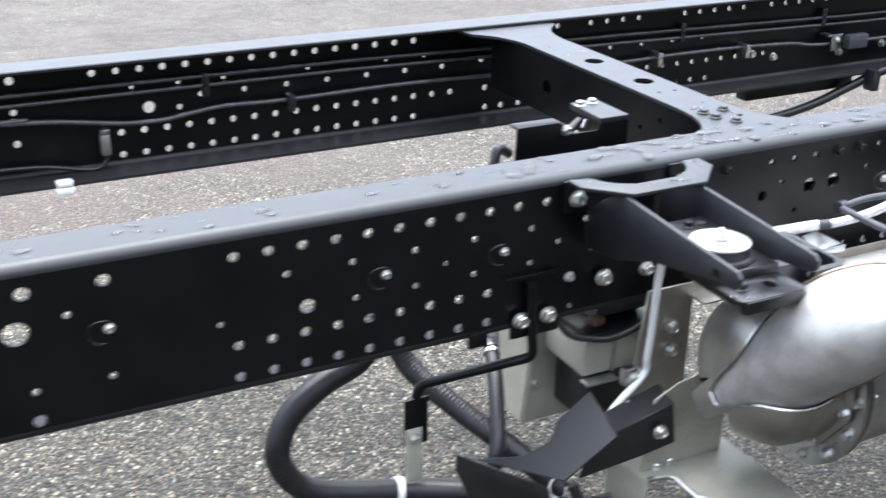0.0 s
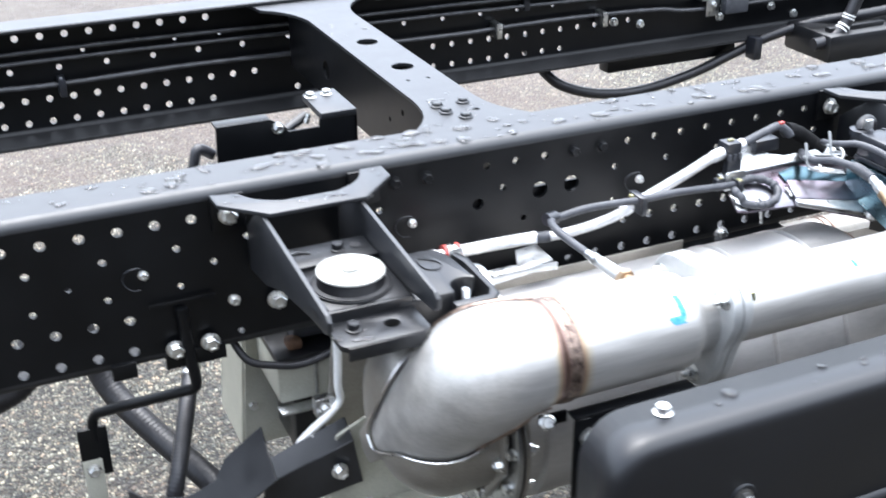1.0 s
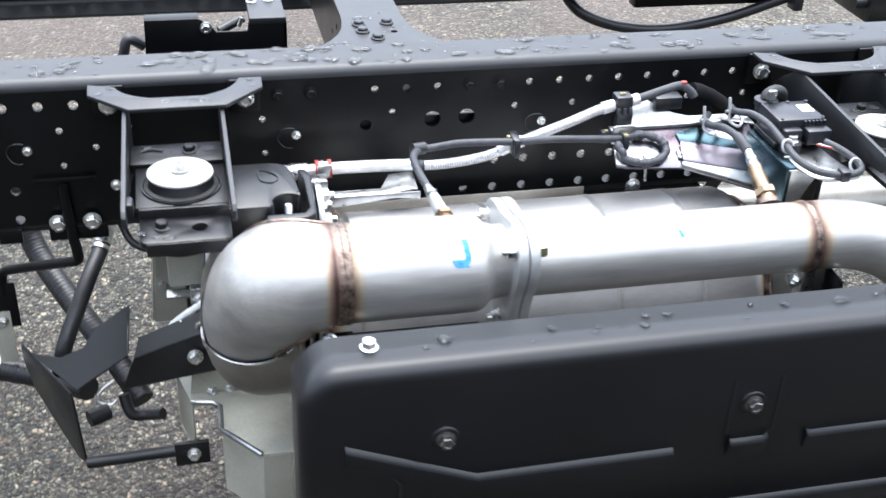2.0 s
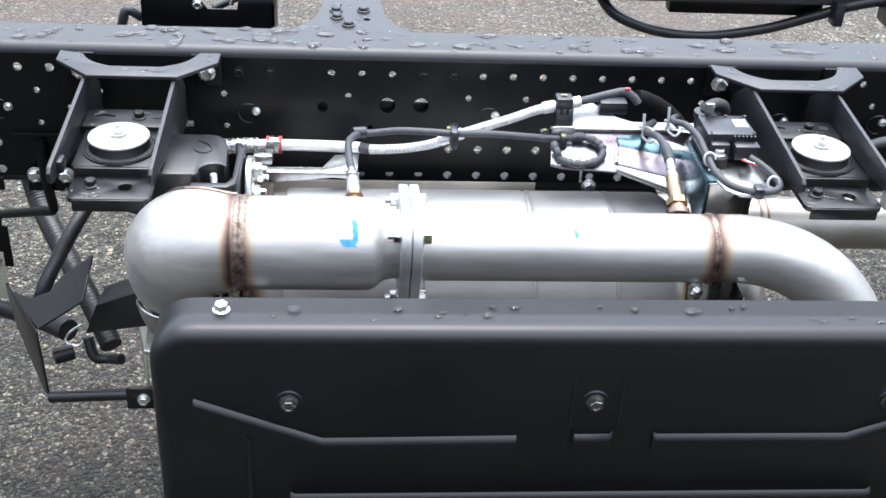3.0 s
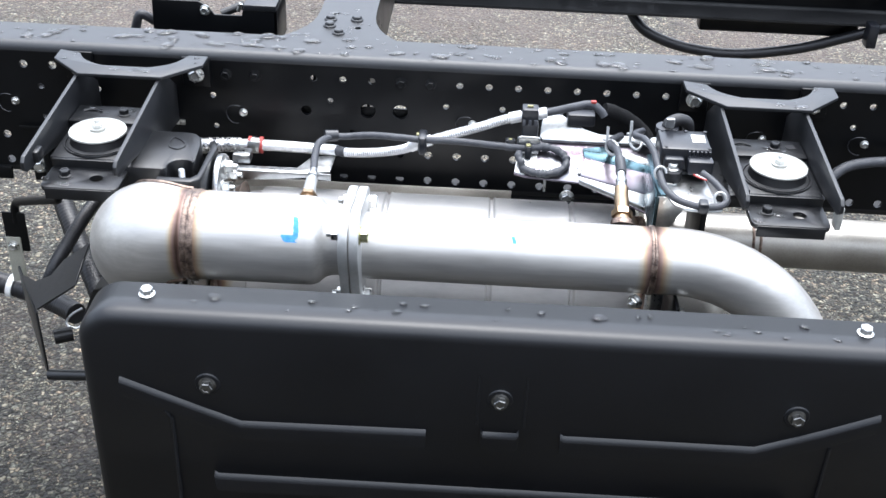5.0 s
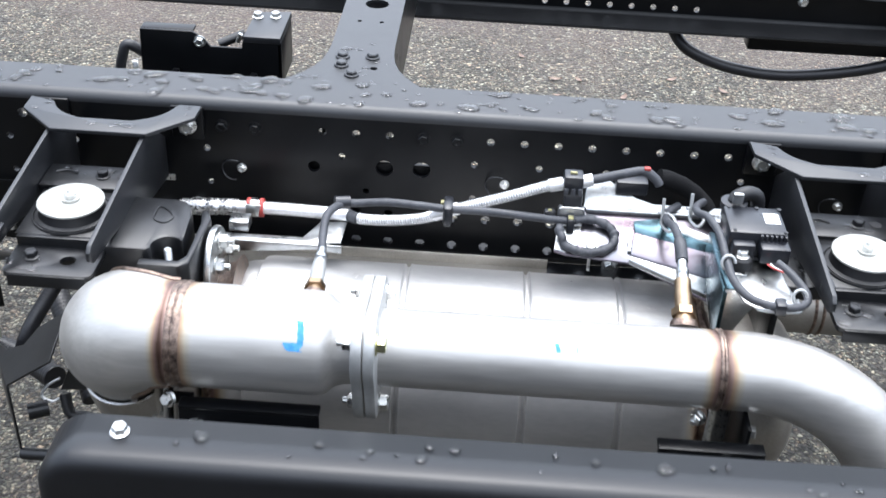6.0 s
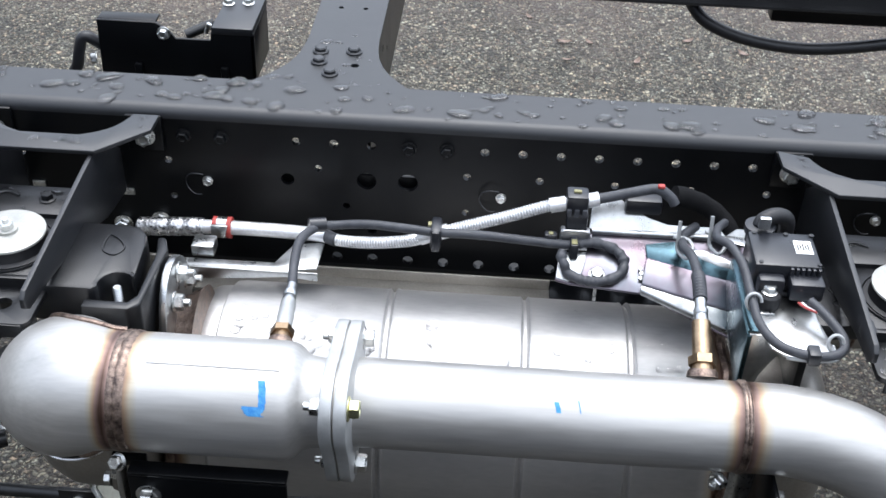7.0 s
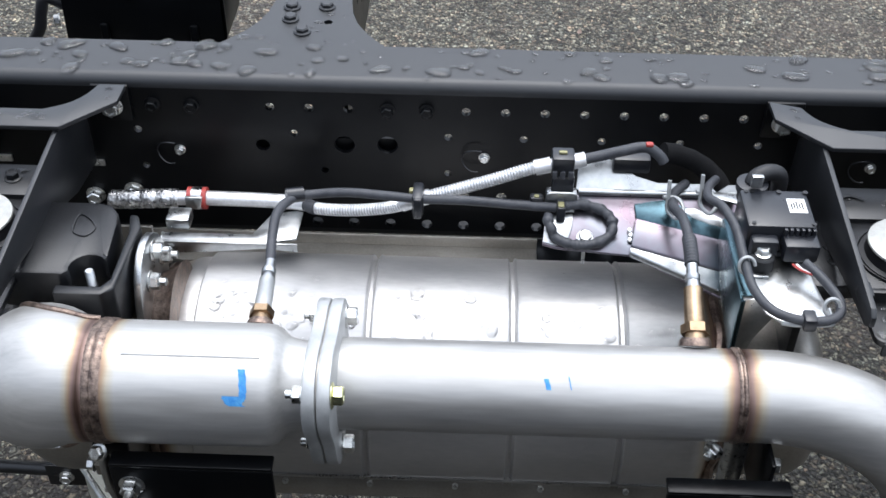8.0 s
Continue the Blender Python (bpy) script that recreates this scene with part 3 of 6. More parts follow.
# ---- the hangers of the exhaust, bolted to the rail ----
def hanger(cx):
    h = thing("exhaust_hanger", "black steel hanger with white washer on rubber, bolted to rail", "bracket", (cx, 0, 0.885), "exhaust hangers on the rail")
    i = Matrix.Translation((0, 0, -0.885))
    horn = [(-0.125, -0.014), (-0.124, -0.051), (-0.067, -0.108), (0.068, -0.108), (0.124, -0.051), (0.125, -0.014), (0.092, -0.014)] + curve_between((0.092, -0.014), (0.038, -0.071), -0.14, 7) + [(0.038, -0.071), (-0.038, -0.071)] + curve_between((-0.038, -0.071), (-0.092, -0.014), -0.14, 7)
    part("horn_plate", slab(horn, 0.006, i @ Matrix.Translation((0, 0, 0.957)), bevel=0.001), wet_lit_paint, h)
    # the back plate against the web
    for x in (-0.1, 0.1):
        part("back_tab", boxed((x - 0.024, -0.007, 0.903 - 0.885), (x + 0.024, -0.0006, 0.956 - 0.885), 0.002), black_paint, h)
    for x in (-0.073, 0.062):
        side = [(-0.008, 0.905), (-0.040, 0.930), (-0.078, 0.956), (-0.10, 0.956), (-0.352, 0.938), (-0.360, 0.931), (-0.360, 0.919), (-0.350, 0.911), (-0.29, 0.904), (-0.17, 0.880), (-0.09, 0.850), (-0.008, 0.838)]
        m = i @ Matrix(((0, 0, 1, x - 0.003), (1, 0, 0, 0), (0, 1, 0, 0), (0, 0, 0, 1)))
        part("side_plate", slab(side, 0.006, m, bevel=0.001), wet_lit_paint, h)
    # tray with front lip, raised seat for the rubber and a back ledge
    tongue = [(-0.058, -0.285)] + [(-0.046 + 0.012 * math.cos(radians(q)), -0.340 + 0.012 * math.sin(radians(q))) for q in range(180, 271, 18)] + [(0.046 + 0.012 * math.cos(radians(q)), -0.340 + 0.012 * math.sin(radians(q))) for q in range(270, 361, 18)] + [(0.058, -0.285)]
    part("front_ledge", slab(tongue, 0.008, Matrix.Translation((0, 0, -0.004)), bevel=0.0012, holes=[(0.018, -0.318, 0.010)]), black_cast, h, smooth=30)
    part("step", boxed((-0.058, -0.2895, -0.004), (0.058, -0.2815, 0.0175), 0.0015), black_cast, h)
    part("seat", boxed((-0.062, -0.283, 0.010), (0.058, -0.170, 0.018), 0.0015), black_cast, h)
    part("back_ledge", boxed((-0.069, -0.171, 0.010), (0.058, -0.112, 0.024), 0.0015), black_cast, h)
    part("front_lip", boxed((-0.050, -0.3535, -0.016), (0.050, -0.3495, 0.0025), 0.0015), black_cast, h)
    stack = Matrix.Translation((-0.002, -0.230, 0)) @ pose(0, 0, 0, 0, -90, 0)
    mount = part("rubber_mount", lathe([(0.018, 0), (0.018, 0.048), (0.021, 0.049), (0.023, 0.044), (0.036, 0.0405), (0.036, 0)], 36, stack), rubber, h, "black rubber cushion")
    part("washer", lathe([(0.0365, 0), (0.0365, 0.0435), (0.0375, 0.044), (0.0395, 0.0435), (0.040, 0.042), (0.0405, 0.02), (0.0405, 0)], 40, stack), white_zinc, mount, "round white zinc washer")
    part("wire_ring", tube([(-0.002 + 0.0515 * math.cos(a * math.tau / 40), -0.230 + 0.0515 * math.sin(a * math.tau / 40), 0.0195) for a in range(40)], 0.0016, 6, closed=True), black_cast, h)
    part("bush", lathe([(0.0405, 0.012), (0.044, 0.012), (0.044, 0)], 24, stack), white_zinc, mount)
    bolt((-0.002, -0.230, 0.044), (0, 0, 1), 0.014, mount, bolt_metal, flange=False, nut=True, name="nut")
    bolt((-0.03, -0.315, 0.0045), (0, 0, 1), 0.014, h, black_cast)
    bolt((0.012, -0.14, 0.0245), (0, 0, 1), 0.014, h, black_cast)
    part("stud", lathe([(0, 0.0), (0, 0.006), (0.022, 0.006), (0.024, 0.0045), (0.024, 0)], 14, aim((-0.03, -0.328, -0.004), (0, 0, -1))), black_cast, h)
    part("spring_clip", boxed((-0.076, -0.325, 0.026), (-0.062, -0.300, 0.046), 0.004), black_cast, h)
    # flat black disc stands in for the shade inside a hole
    part("dark_hole_disc", lathe([(0, 0.008), (0.0006, 0.008), (0.0006, 0)], 18, Matrix.Translation((0.038, -0.135, 0.0241)) @ pose(0, 0, 0, 0, -90, 0)), rubber, h)
    part("weld_spatter", tube(spline([(-0.055, -0.135, 0.0245), (-0.04, -0.13, 0.0255), (-0.025, -0.137, 0.0245)], 4), 0.002, 6), black_cast, h)
    for x in (-0.1, 0.1):
        bolt((x, -0.0072, 0.926 - 0.885), (0, -1, 0), 0.019, h)
    return h


first_hanger = hanger(-0.65)
second_hanger = copy_thing(first_hanger, Matrix.Translation((0.397, 0, 0.885)))
part("clip_tab", boxed((0.066, -0.338, -0.008), (0.075, -0.318, 0.030), 0.002), white_zinc, second_hanger, "small zinc clip")

# ---- exhaust: muffler, outer pipe ----
MY, MZ, MR = -0.187, 0.645, 0.15
muffler = thing("muffler", "large stainless steel exhaust filter canister with pressed ribs and water drops", "muffler", (-0.14, MY, MZ))


def body_profile():
    p = [(-0.345, 0.06), (-0.340, 0.120), (-0.328, 0.128), (-0.312, MR - 0.014), (-0.298, MR - 0.009), (-0.284, MR - 0.008), (-0.280, MR - 0.009), (-0.276, MR - 0.001), (-0.268, MR)]
    for x in (-0.069, 0.104, 0.234):
        p += [(x - 0.007, MR), (x - 0.0055, MR + 0.0008), (x - 0.004, MR), (x - 0.002, MR - 0.0042), (x + 0.002, MR - 0.0042), (x + 0.004, MR), (x + 0.0055, MR + 0.0012), (x + 0.008, MR)]
    p += [(0.318, MR), (0.332, MR - 0.006), (0.344, MR - 0.020), (0.352, 0.125), (0.360, 0.115), (0.364, 0.05)]
    return p


part("body", lathe(body_profile(), 72), can_steel, muffler)
for x in (-0.330, 0.352):
    part("weld", tube([(x + 0.002 * math.sin(7 * a), (0.125 + 0.0015 * math.sin(5 * a)) * math.cos(a * math.tau / 96), (0.125 + 0.0015 * math.sin(5 * a)) * math.sin(a * math.tau / 96)) for a in range(96)], 0.0075, 8, closed=True), weld_brown, muffler, "brown weld seam")

PY, PZ, PR = -0.390, 0.842, 0.049
outlet = thing("exhaust_pipe", "polished stainless steel exhaust pipe with bolted flange and brown welds", "exhaust pipe", (0, PY, PZ))
oi = Matrix.Translation((0, -PY, -PZ))
bend = [(-0.222, PY, PZ)] + [(0.0, PY, PZ), (0.2, PY, PZ)]
for k in range(0, 15):
    a = k / 14 * radians(85)
    bend.append((0.236 + 0.205 * math.sin(a), PY - 0.03 * (k / 14), PZ - 0.205 + 0.205 * math.cos(a)))
part("pipe", tube([oi @ Vector(q) for q in bend], PR, 48), pipe_steel, outlet)
satin_zinc = surface("satin_zinc", (0.36, 0.37, 0.37), (0.50, 0.505, 0.50), (0.42, 0.56), 0.6, scale=40, fine=400, bump=0.06, grain=0.2)
LY, LZ, LR = -0.411, 0.858, 0.064
bm = lathe([(-0.47, LR), (-0.298, LR), (-0.290, LR - 0.001), (-0.283, LR - 0.004), (-0.277, LR - 0.010), (-0.272, 0.0505), (-0.262, 0.048), (-0.250, 0.048)], 56, oi @ Matrix.Translation((0, LY, LZ)))
part("collector", bm, pipe_steel, outlet)
part("seam", tube([oi @ Vector((x, LY - LR * math.cos(radians(72)), LZ + LR * math.sin(radians(72)))) for x in (-0.435, -0.36, -0.296)], 0.0011, 6), pipe_steel, outlet, "fine lengthwise seam")


def weld_band(cx, cy, cz, r, width, parent, inv):
    """An uneven raised weld bead round a pipe along x."""
    bm = bmesh.new()
    rows = []
    prof = [(-0.5, -0.0004), (-0.40, 0.0006), (-0.25, 0.0016), (-0.08, 0.0018), (0.0, 0.0006), (0.08, 0.0014), (0.25, 0.0018), (0.40, 0.0008), (0.5, -0.0004)]
    for k in range(96):
        a = k * math.tau / 96
        row = []
        for u, h in prof:
            n = noise.noise(Vector((u * 3, 9 * math.cos(a), 9 * math.sin(a))) * 2.2)
            row.append(bm.verts.new(inv @ Vector((cx + width * (u + 0.07 * n), cy + (r + h * (1 + 0.5 * n)) * math.cos(a), cz + (r + h * (1 + 0.5 * n)) * math.sin(a)))))
        rows.append(row)
    for k in range(96):
        a, b = rows[k], rows[(k + 1) % 96]
        for i in range(len(prof) - 1):
            bm.faces.new((a[i], a[i + 1], b[i + 1], b[i]))
    return part("weld", bm, weld_brown, parent, "dark brown uneven weld bead")


weld_band(-0.464, LY, LZ, LR, 0.021, outlet, oi)
weld_band(0.192, PY, PZ, PR, 0.010, outlet, oi)
# the bolted flange pair
FY, FZ, FR = -0.400, 0.850, 0.080
fl = []
for a in range(60):
    t = a * math.tau / 60
    lobe = max(0.0, math.cos(1.5 * ((math.degrees(t) - 20 + 60) % 120 - 60) * math.pi / 180)) ** 2.2
    fl.append(((0.068 + 0.029 * lobe) * math.cos(t), (0.068 + 0.029 * lobe) * math.sin(t)))
for x in (-0.2505, -0.2355):
    m = oi @ Matrix(((0, 0, 1, x), (1, 0, 0, FY), (0, 1, 0, FZ), (0, 0, 0, 1)))
    part("flange", slab(fl, 0.0135, m, bevel=0.0022), satin_zinc, outlet, "thick zinc steel flange")
part("gasket", slab([(0.95 * u, 0.95 * v) for u, v in fl], 0.002, oi @ Matrix(((0, 0, 1, -0.2374), (1, 0, 0, FY), (0, 1, 0, FZ), (0, 0, 0, 1)))), steel_dull, outlet)
for ang in (20, 140, 260):
    y, z = FY + FR * math.cos(radians(ang)), FZ + FR * math.sin(radians(ang))
    bolt(oi @ Vector((-0.2222, y, z)), (1, 0, 0), 0.018, outlet, yellow_zinc if ang == 140 else None)
    bolt(oi @ Vector((-0.2505, y, z)), (-1, 0, 0), 0.016, outlet, nut=True, name="nut")
# the elbow that turns back and down into the end chamber
elbow = spline([(-0.462, LY, LZ), (-0.485, LY, LZ), (-0.518, -0.403, 0.852), (-0.545, -0.384, 0.832), (-0.561, -0.356, 0.795), (-0.568, -0.320, 0.751), (-0.568, -0.278, 0.708), (-0.566, -0.240, 0.670)], 8)
def elbow_radius(run):
    swell, shrink = max(0.0, min(1.0, (run - 0.005) / 0.085)), max(0.0, min(1.0, (run - 0.10) / 0.09))
    return LR + 0.014 * swell * swell * (3 - 2 * swell) - 0.008 * shrink * shrink * (3 - 2 * shrink)


part("elbow", tube([oi @ Vector(q) for q in elbow], elbow_radius, 48, caps=False), pipe_steel, outlet, "tight polished elbow")
seam = []
for i, q in enumerate(elbow[6:-14]):
    t = (elbow[i + 7] - elbow[i + 5]).normalized()
    d = Vector((0.25, -0.45, -0.86))
    d = (d - t * d.dot(t)).normalized()
    seam.append(oi @ (q + d * (elbow_radius(sum((elbow[k + 1] - elbow[k]).length for k in range(i + 6))) + 0.0005)))
part("weld", tube(seam, 0.0042, 8), weld_brown, outlet, "brown weld seam")
seam = []
for i, q in enumerate(elbow[4:-14]):
    t = (elbow[i + 5] - elbow[i + 3]).normalized()
    d = Vector((-0.25, 0.55, 0.80))
    d = (d - t * d.dot(t)).normalized()
    seam.append(oi @ (q + d * (elbow_radius(sum((elbow[k + 1] - elbow[k]).length for k in range(i + 4))) + 0.0005)))
part("weld", tube(seam, 0.0036, 8), weld_brown, outlet, "thin brown weld seam")

CY, CZ = -0.262, 0.712
chamber = thing("exhaust_chamber", "dull steel end chamber that takes the elbow, with raised rim", "exhaust part", (-0.568, CY, CZ))
CAP = [(0.055, 0.120), (0.01, 0.121), (-0.007, 0.119), (-0.019, 0.114), (-0.032, 0.107), (-0.044, 0.097), (-0.054, 0.085), (-0.062, 0.070), (-0.068, 0.052), (-0.071, 0.03), (-0.072, 0.0)]


fine = []
for (xa, ra), (xb, rb) in zip(CAP, CAP[1:]):
    n = max(1, int(math.dist((xa, ra), (xb, rb)) / 0.004))
    fine += [(xa + (xb - xa) * k / n, ra + (rb - ra) * k / n) for k in range(n)]
bm = lathe(fine + [CAP[-1]], 200)


def cap_radius(x):
    for (xa, ra), (xb, rb) in zip(CAP, CAP[1:]):
        if xb <= x <= xa:
            return rb + (ra - rb) * (x - xb) / (xa - xb)
    return 0.0


# the opening follows the elbow, a little wider than it
seat = Vector((-0.568, CY, CZ))
way_in = [(q - seat, elbow_radius(0.0015 * k) + 0.0055) for k, q in enumerate(resample(elbow, 0.0015))]
gone = []
for f in bm.faces:
    c = f.calc_center_median()
    if any((c - q).length < r for q, r in way_in):
        gone.append(f)
bmesh.ops.delete(bm, geom=gone, context="FACES")
part("shell", bm, steel_dull, chamber)
edge, deep = [], []
for k in range(72):
    a = k * math.tau / 72
    hit = None
    for i in range(30, len(way_in) - 1):
        q, r = way_in[i]
        t = (way_in[i + 1][0] - way_in[i - 1][0]).normalized()
        u = (Vector((1, 0, 0)) - t * t.x).normalized()
        p = q + r * (math.cos(a) * u + math.sin(a) * t.cross(u))
        hit = (p, t)
        if math.hypot(p.y, p.z) < cap_radius(p.x):
            break
    edge.append(hit[0])
    deep.append(hit[0] + hit[1] * 0.05)
edge = [(edge[k - 2] + edge[k - 1] * 2 + edge[k] * 3 + edge[(k + 1) % 72] * 2 + edge[(k + 2) % 72]) / 9 for k in range(72)]
bm = bmesh.new()
outer = [bm.verts.new(q) for q in edge]
inner = [bm.verts.new(q) for q in deep]
for k in range(72):
    bm.faces.new((outer[k], outer[(k + 1) % 72], inner[(k + 1) % 72], inner[k]))
part("collar", bm, steel_dull, chamber)
part("rim", tube(edge, 0.0023, 8, closed=True), steel, chamber, "bright steel rim round the opening")
part("flange", slab([(0.135 * math.cos(a * math.tau / 10 + 0.3), 0.135 * math.sin(a * math.tau / 10 + 0.3)) for a in range(10)], 0.008, Matrix(((0, 0, 1, 0.052), (1, 0, 0, 0), (0, 1, 0, 0), (0, 0, 0, 1))), bevel=0.001), steel_dull, chamber)
for a in range(8):
    t = a * math.tau / 8 + 0.2
    bolt((0.0515, 0.127 * math.cos(t), 0.127 * math.sin(t)), (-1, 0, 0), 0.013, chamber)

outer = part("outer_flange", slab([(0.152 * math.cos(a * math.tau / 48), 0.152 * math.sin(a * math.tau / 48)) for a in range(48)], 0.007, Matrix(((0, 0, 1, 0.066), (1, 0, 0, 0.005), (0, 1, 0, -0.02), (0, 0, 0, 1))), bevel=0.001), zinc, chamber, "bright round clamp flange")
part("inner_flange", slab([(0.150 * math.cos(a * math.tau / 48), 0.150 * math.sin(a * math.tau / 48)) for a in range(48)], 0.006, Matrix(((0, 0, 1, 0.079), (1, 0, 0, 0.005), (0, 1, 0, -0.02), (0, 0, 0, 1))), bevel=0.001), steel_dull, chamber)
for ang in (150, 175, 200, 225, 250, 20, 330, 290):
    y, z = 0.005 + 0.138 * math.cos(radians(ang)), -0.02 + 0.138 * math.sin(radians(ang))
    bolt((0.0655, y, z), (-1, 0, 0), 0.013, outer)
    bolt((0.0855, y, z), (1, 0, 0), 0.014, outer, nut=True, name="nut")

# ---- black cover in front of the exhaust ----
cover = thing("exhaust_cover", "black pressed steel cover with stamped ribs, wet along its top", "cover", (-0.02, -0.65, 0.5))
vi = Matrix.Translation((0.02, 0.65, -0.5))
front = [(-0.548, 0.50), (0.505, 0.50), (0.505, 0.86)] + [(0.455 + 0.05 * math.cos(a), 0.865 + 0.05 * math.sin(a)) for a in [radians(q) for q in range(10, 90, 10)]] + [(0.45, 0.915), (-0.49, 0.915)] + [(-0.498 + 0.05 * math.cos(a), 0.865 + 0.05 * math.sin(a)) for a in [radians(q) for q in range(100, 180, 10)]] + [(-0.548, 0.86)]
bm = slab(front, 0.07, vi @ Matrix(((1, 0, 0, 0), (0, 0, 1, -0.693), (0, 1, 0, 0), (0, 0, 0, 1))))
bm.normal_update()
bmesh.ops.delete(bm, geom=[f for f in bm.faces if abs(f.normal.y) > 0.9 and f.calc_center_median().y > 0 or abs(f.normal.z) > 0.9 and f.calc_center_median().z < 0.1], context="FACES")
es = [e for e in bm.edges if len(e.link_faces) == 2 and e.calc_face_angle(0) > 0.8 and max(v.co.y for v in e.verts) < -0.03]
bmesh.ops.bevel(bm, geom=es, offset=0.018, segments=6, profile=0.5, affect="EDGES")
shell = part("panel", bm, shield_black, cover, smooth=50)
thick = shell.modifiers.new("thickness", "SOLIDIFY")
thick.thickness, thick.offset = 0.003, -1


def rib(points, h=0.0045):
    """A stamped ledge: a sloping step that faces up and fades out below."""
    prof = [(0.0, 1.25 * h), (-0.3 * h, 1.1 * h), (-1.25 * h, -0.1 * h), (-1.35 * h, -0.5 * h), (0.0, -6 * h)]
    bm = bmesh.new()
    rows = [[bm.verts.new(vi @ Vector((x, -0.6929 + u, z + w))) for u, w in prof] for x, z in points]
    for a, b in zip(rows, rows[1:]):
        for k in range(len(prof) - 1):
            bm.faces.new((a[k], a[k + 1], b[k + 1], b[k]))
    for r in (rows[0], rows[-1]):
        bm.faces.new(r)
    return part("rib", bm, shield_black, cover, smooth=50)


rib([(-0.499, 0.814), (-0.42, 0.781), (-0.349, 0.752), (-0.113, 0.755)])
rib([(0.057, 0.761), (0.062, 0.757), (0.302, 0.757), (0.38, 0.789), (0.447, 0.820)])
rib([(-0.044, 0.764), (-0.041, 0.757), (0.001, 0.757), (0.005, 0.764)])
rib([(-0.389, 0.664), (-0.384, 0.660), (0.352, 0.660), (0.358, 0.665)])
for x, w in ((-0.438, 0.003), (0.396, 0.003), (-0.049, 0.002), (0.010, 0.002)):
    lo, hi2 = (0.56, 0.755) if w > 0.0025 else (0.772, 0.84)
    part("bead", tube([vi @ Vector((x - (0.008 if x < -0.1 else 0), -0.692, hi2 + 0.012)), vi @ Vector((x, -0.6925, hi2)), vi @ Vector((x, -0.6925, lo))], w, 8), shield_black, cover)
for x in (-0.388, -0.022, 0.345):
    dent = part("dimple", lathe([(0, 0.0165), (0.0015, 0.015), (0.0015, 0)], 24, aim(vi @ Vector((x, -0.6932, 0.815)), (0, -1, 0))), shield_black, cover)
    bolt(vi @ Vector((x, -0.6947, 0.815)), (0, -1, 0), 0.015, dent, dark_bolt)
for x in (-0.466, 0.419):
    bolt(vi @ Vector((x, -0.648, 0.9152)), (0, 0, 1), 0.014, cover)

# the straps that carry the cover, below the pipe
for x0, x1, nx, top, back in ((-0.461, -0.289, -0.44, 0.795, -0.452), (0.122, 0.252, 0.212, 0.781, -0.452)):
    strap = thing("cover_strap", "black steel strap plate that carries the cover below the pipe", "bracket", ((x0 + x1) / 2, -0.46, top - 0.12), "straps of the cover")
    cx = (x0 + x1) / 2
    part("plate", boxed((x0 - cx, -0.012, 0.0), (x1 - cx, -0.006, 0.115), 0.002), black_paint, strap)
    part("fold", boxed((x0 - cx, -0.012, 0.115), (x1 - cx, back + 0.46, 0.120), 0.002), black_paint, strap)
    part("foot", boxed((x0 - cx + 0.03, -0.20, -0.02), (x0 - cx + 0.07, -0.006, 0.03), 0.002), black_paint, strap)
    bolt((nx - cx, -0.0122, 0.088), (0, -1, 0), 0.019, strap, nut=True, name="nut")
    for bx, bz in ((x0 - cx + 0.022, 0.05), (x1 - cx - 0.025, 0.03)):
        bolt((bx, -0.0122, bz), (0, -1, 0), 0.016, strap, nut=True, name="nut")
lone = thing("bolt", "bright zinc hexagon bolt beside the strap below the elbow", "bolt", (-0.481, -0.44, 0.776))
bolt((0, 0, 0), (-0.3, -0.8, 0.5), 0.014, lone)
part("tab", boxed((-0.008, 0.004, -0.010), (0.03, 0.010, 0.006), 0.001), black_paint, lone)

stay = thing("support_stud", "bright steel stud with nuts below the outlet pipe", "stud", (0.205, -0.40, 0.70))
part("rod", tube([(0, 0, 0), (0, 0, 0.105)], 0.013, 20), bolt_metal, stay)
part("side_plate", boxed((0.025, -0.05, 0.0), (0.03, 0.06, 0.10), 0.002), black_paint, stay)
bolt((-0.03, -0.02, 0.09), (-0.6, -0.8, 0), 0.015, stay, nut=True, name="nut")
bolt((0.0305, -0.03, 0.08), (1, -0.2, 0), 0.015, stay)

# long seam along the canister and the strip behind it
long_seam = part("seam_strip", boxed((-0.20, -0.003, -0.016), (0.31, 0.003, 0.016), 0.0015), steel_dull, muffler, "dull steel strip with rivets")
long_seam.matrix_basis = Matrix.Translation((-0.005, -0.144, -0.052)) @ pose(0, 0, 0, -20, 0, 0)
part("fold", boxed((-0.20, -0.012, 0.0155), (0.31, 0.003, 0.0185), 0.001), steel, long_seam)
for a in range(5):
    bolt((-0.165 + 0.105 * a, -0.0032, 0.004), (0, -1, 0), 0.007, long_seam, flange=False, name="rivet")
strip = thing("steel_strip", "long dull steel strip on edge between canister and rail", "strip", (-0.27, -0.05, 0.725))
part("strip", boxed((-0.26, -0.025, 0.0), (0.27, 0.02, 0.004), 0.001), steel_dull, strip)
part("fold", boxed((-0.26, 0.017, 0.0), (0.27, 0.0205, 0.02), 0.001), steel_dull, strip)

# added dark plate hides the bright ground in the gap below the bracket
gap_plate = thing("plain_plate", "black plate added in the gap below the sensor bracket", "bracket", (0.12, -0.06, 0.715))
part("plate", boxed((-0.12, -0.045, 0.0), (0.10, 0.058, 0.006), 0.001), black_paint, gap_plate)

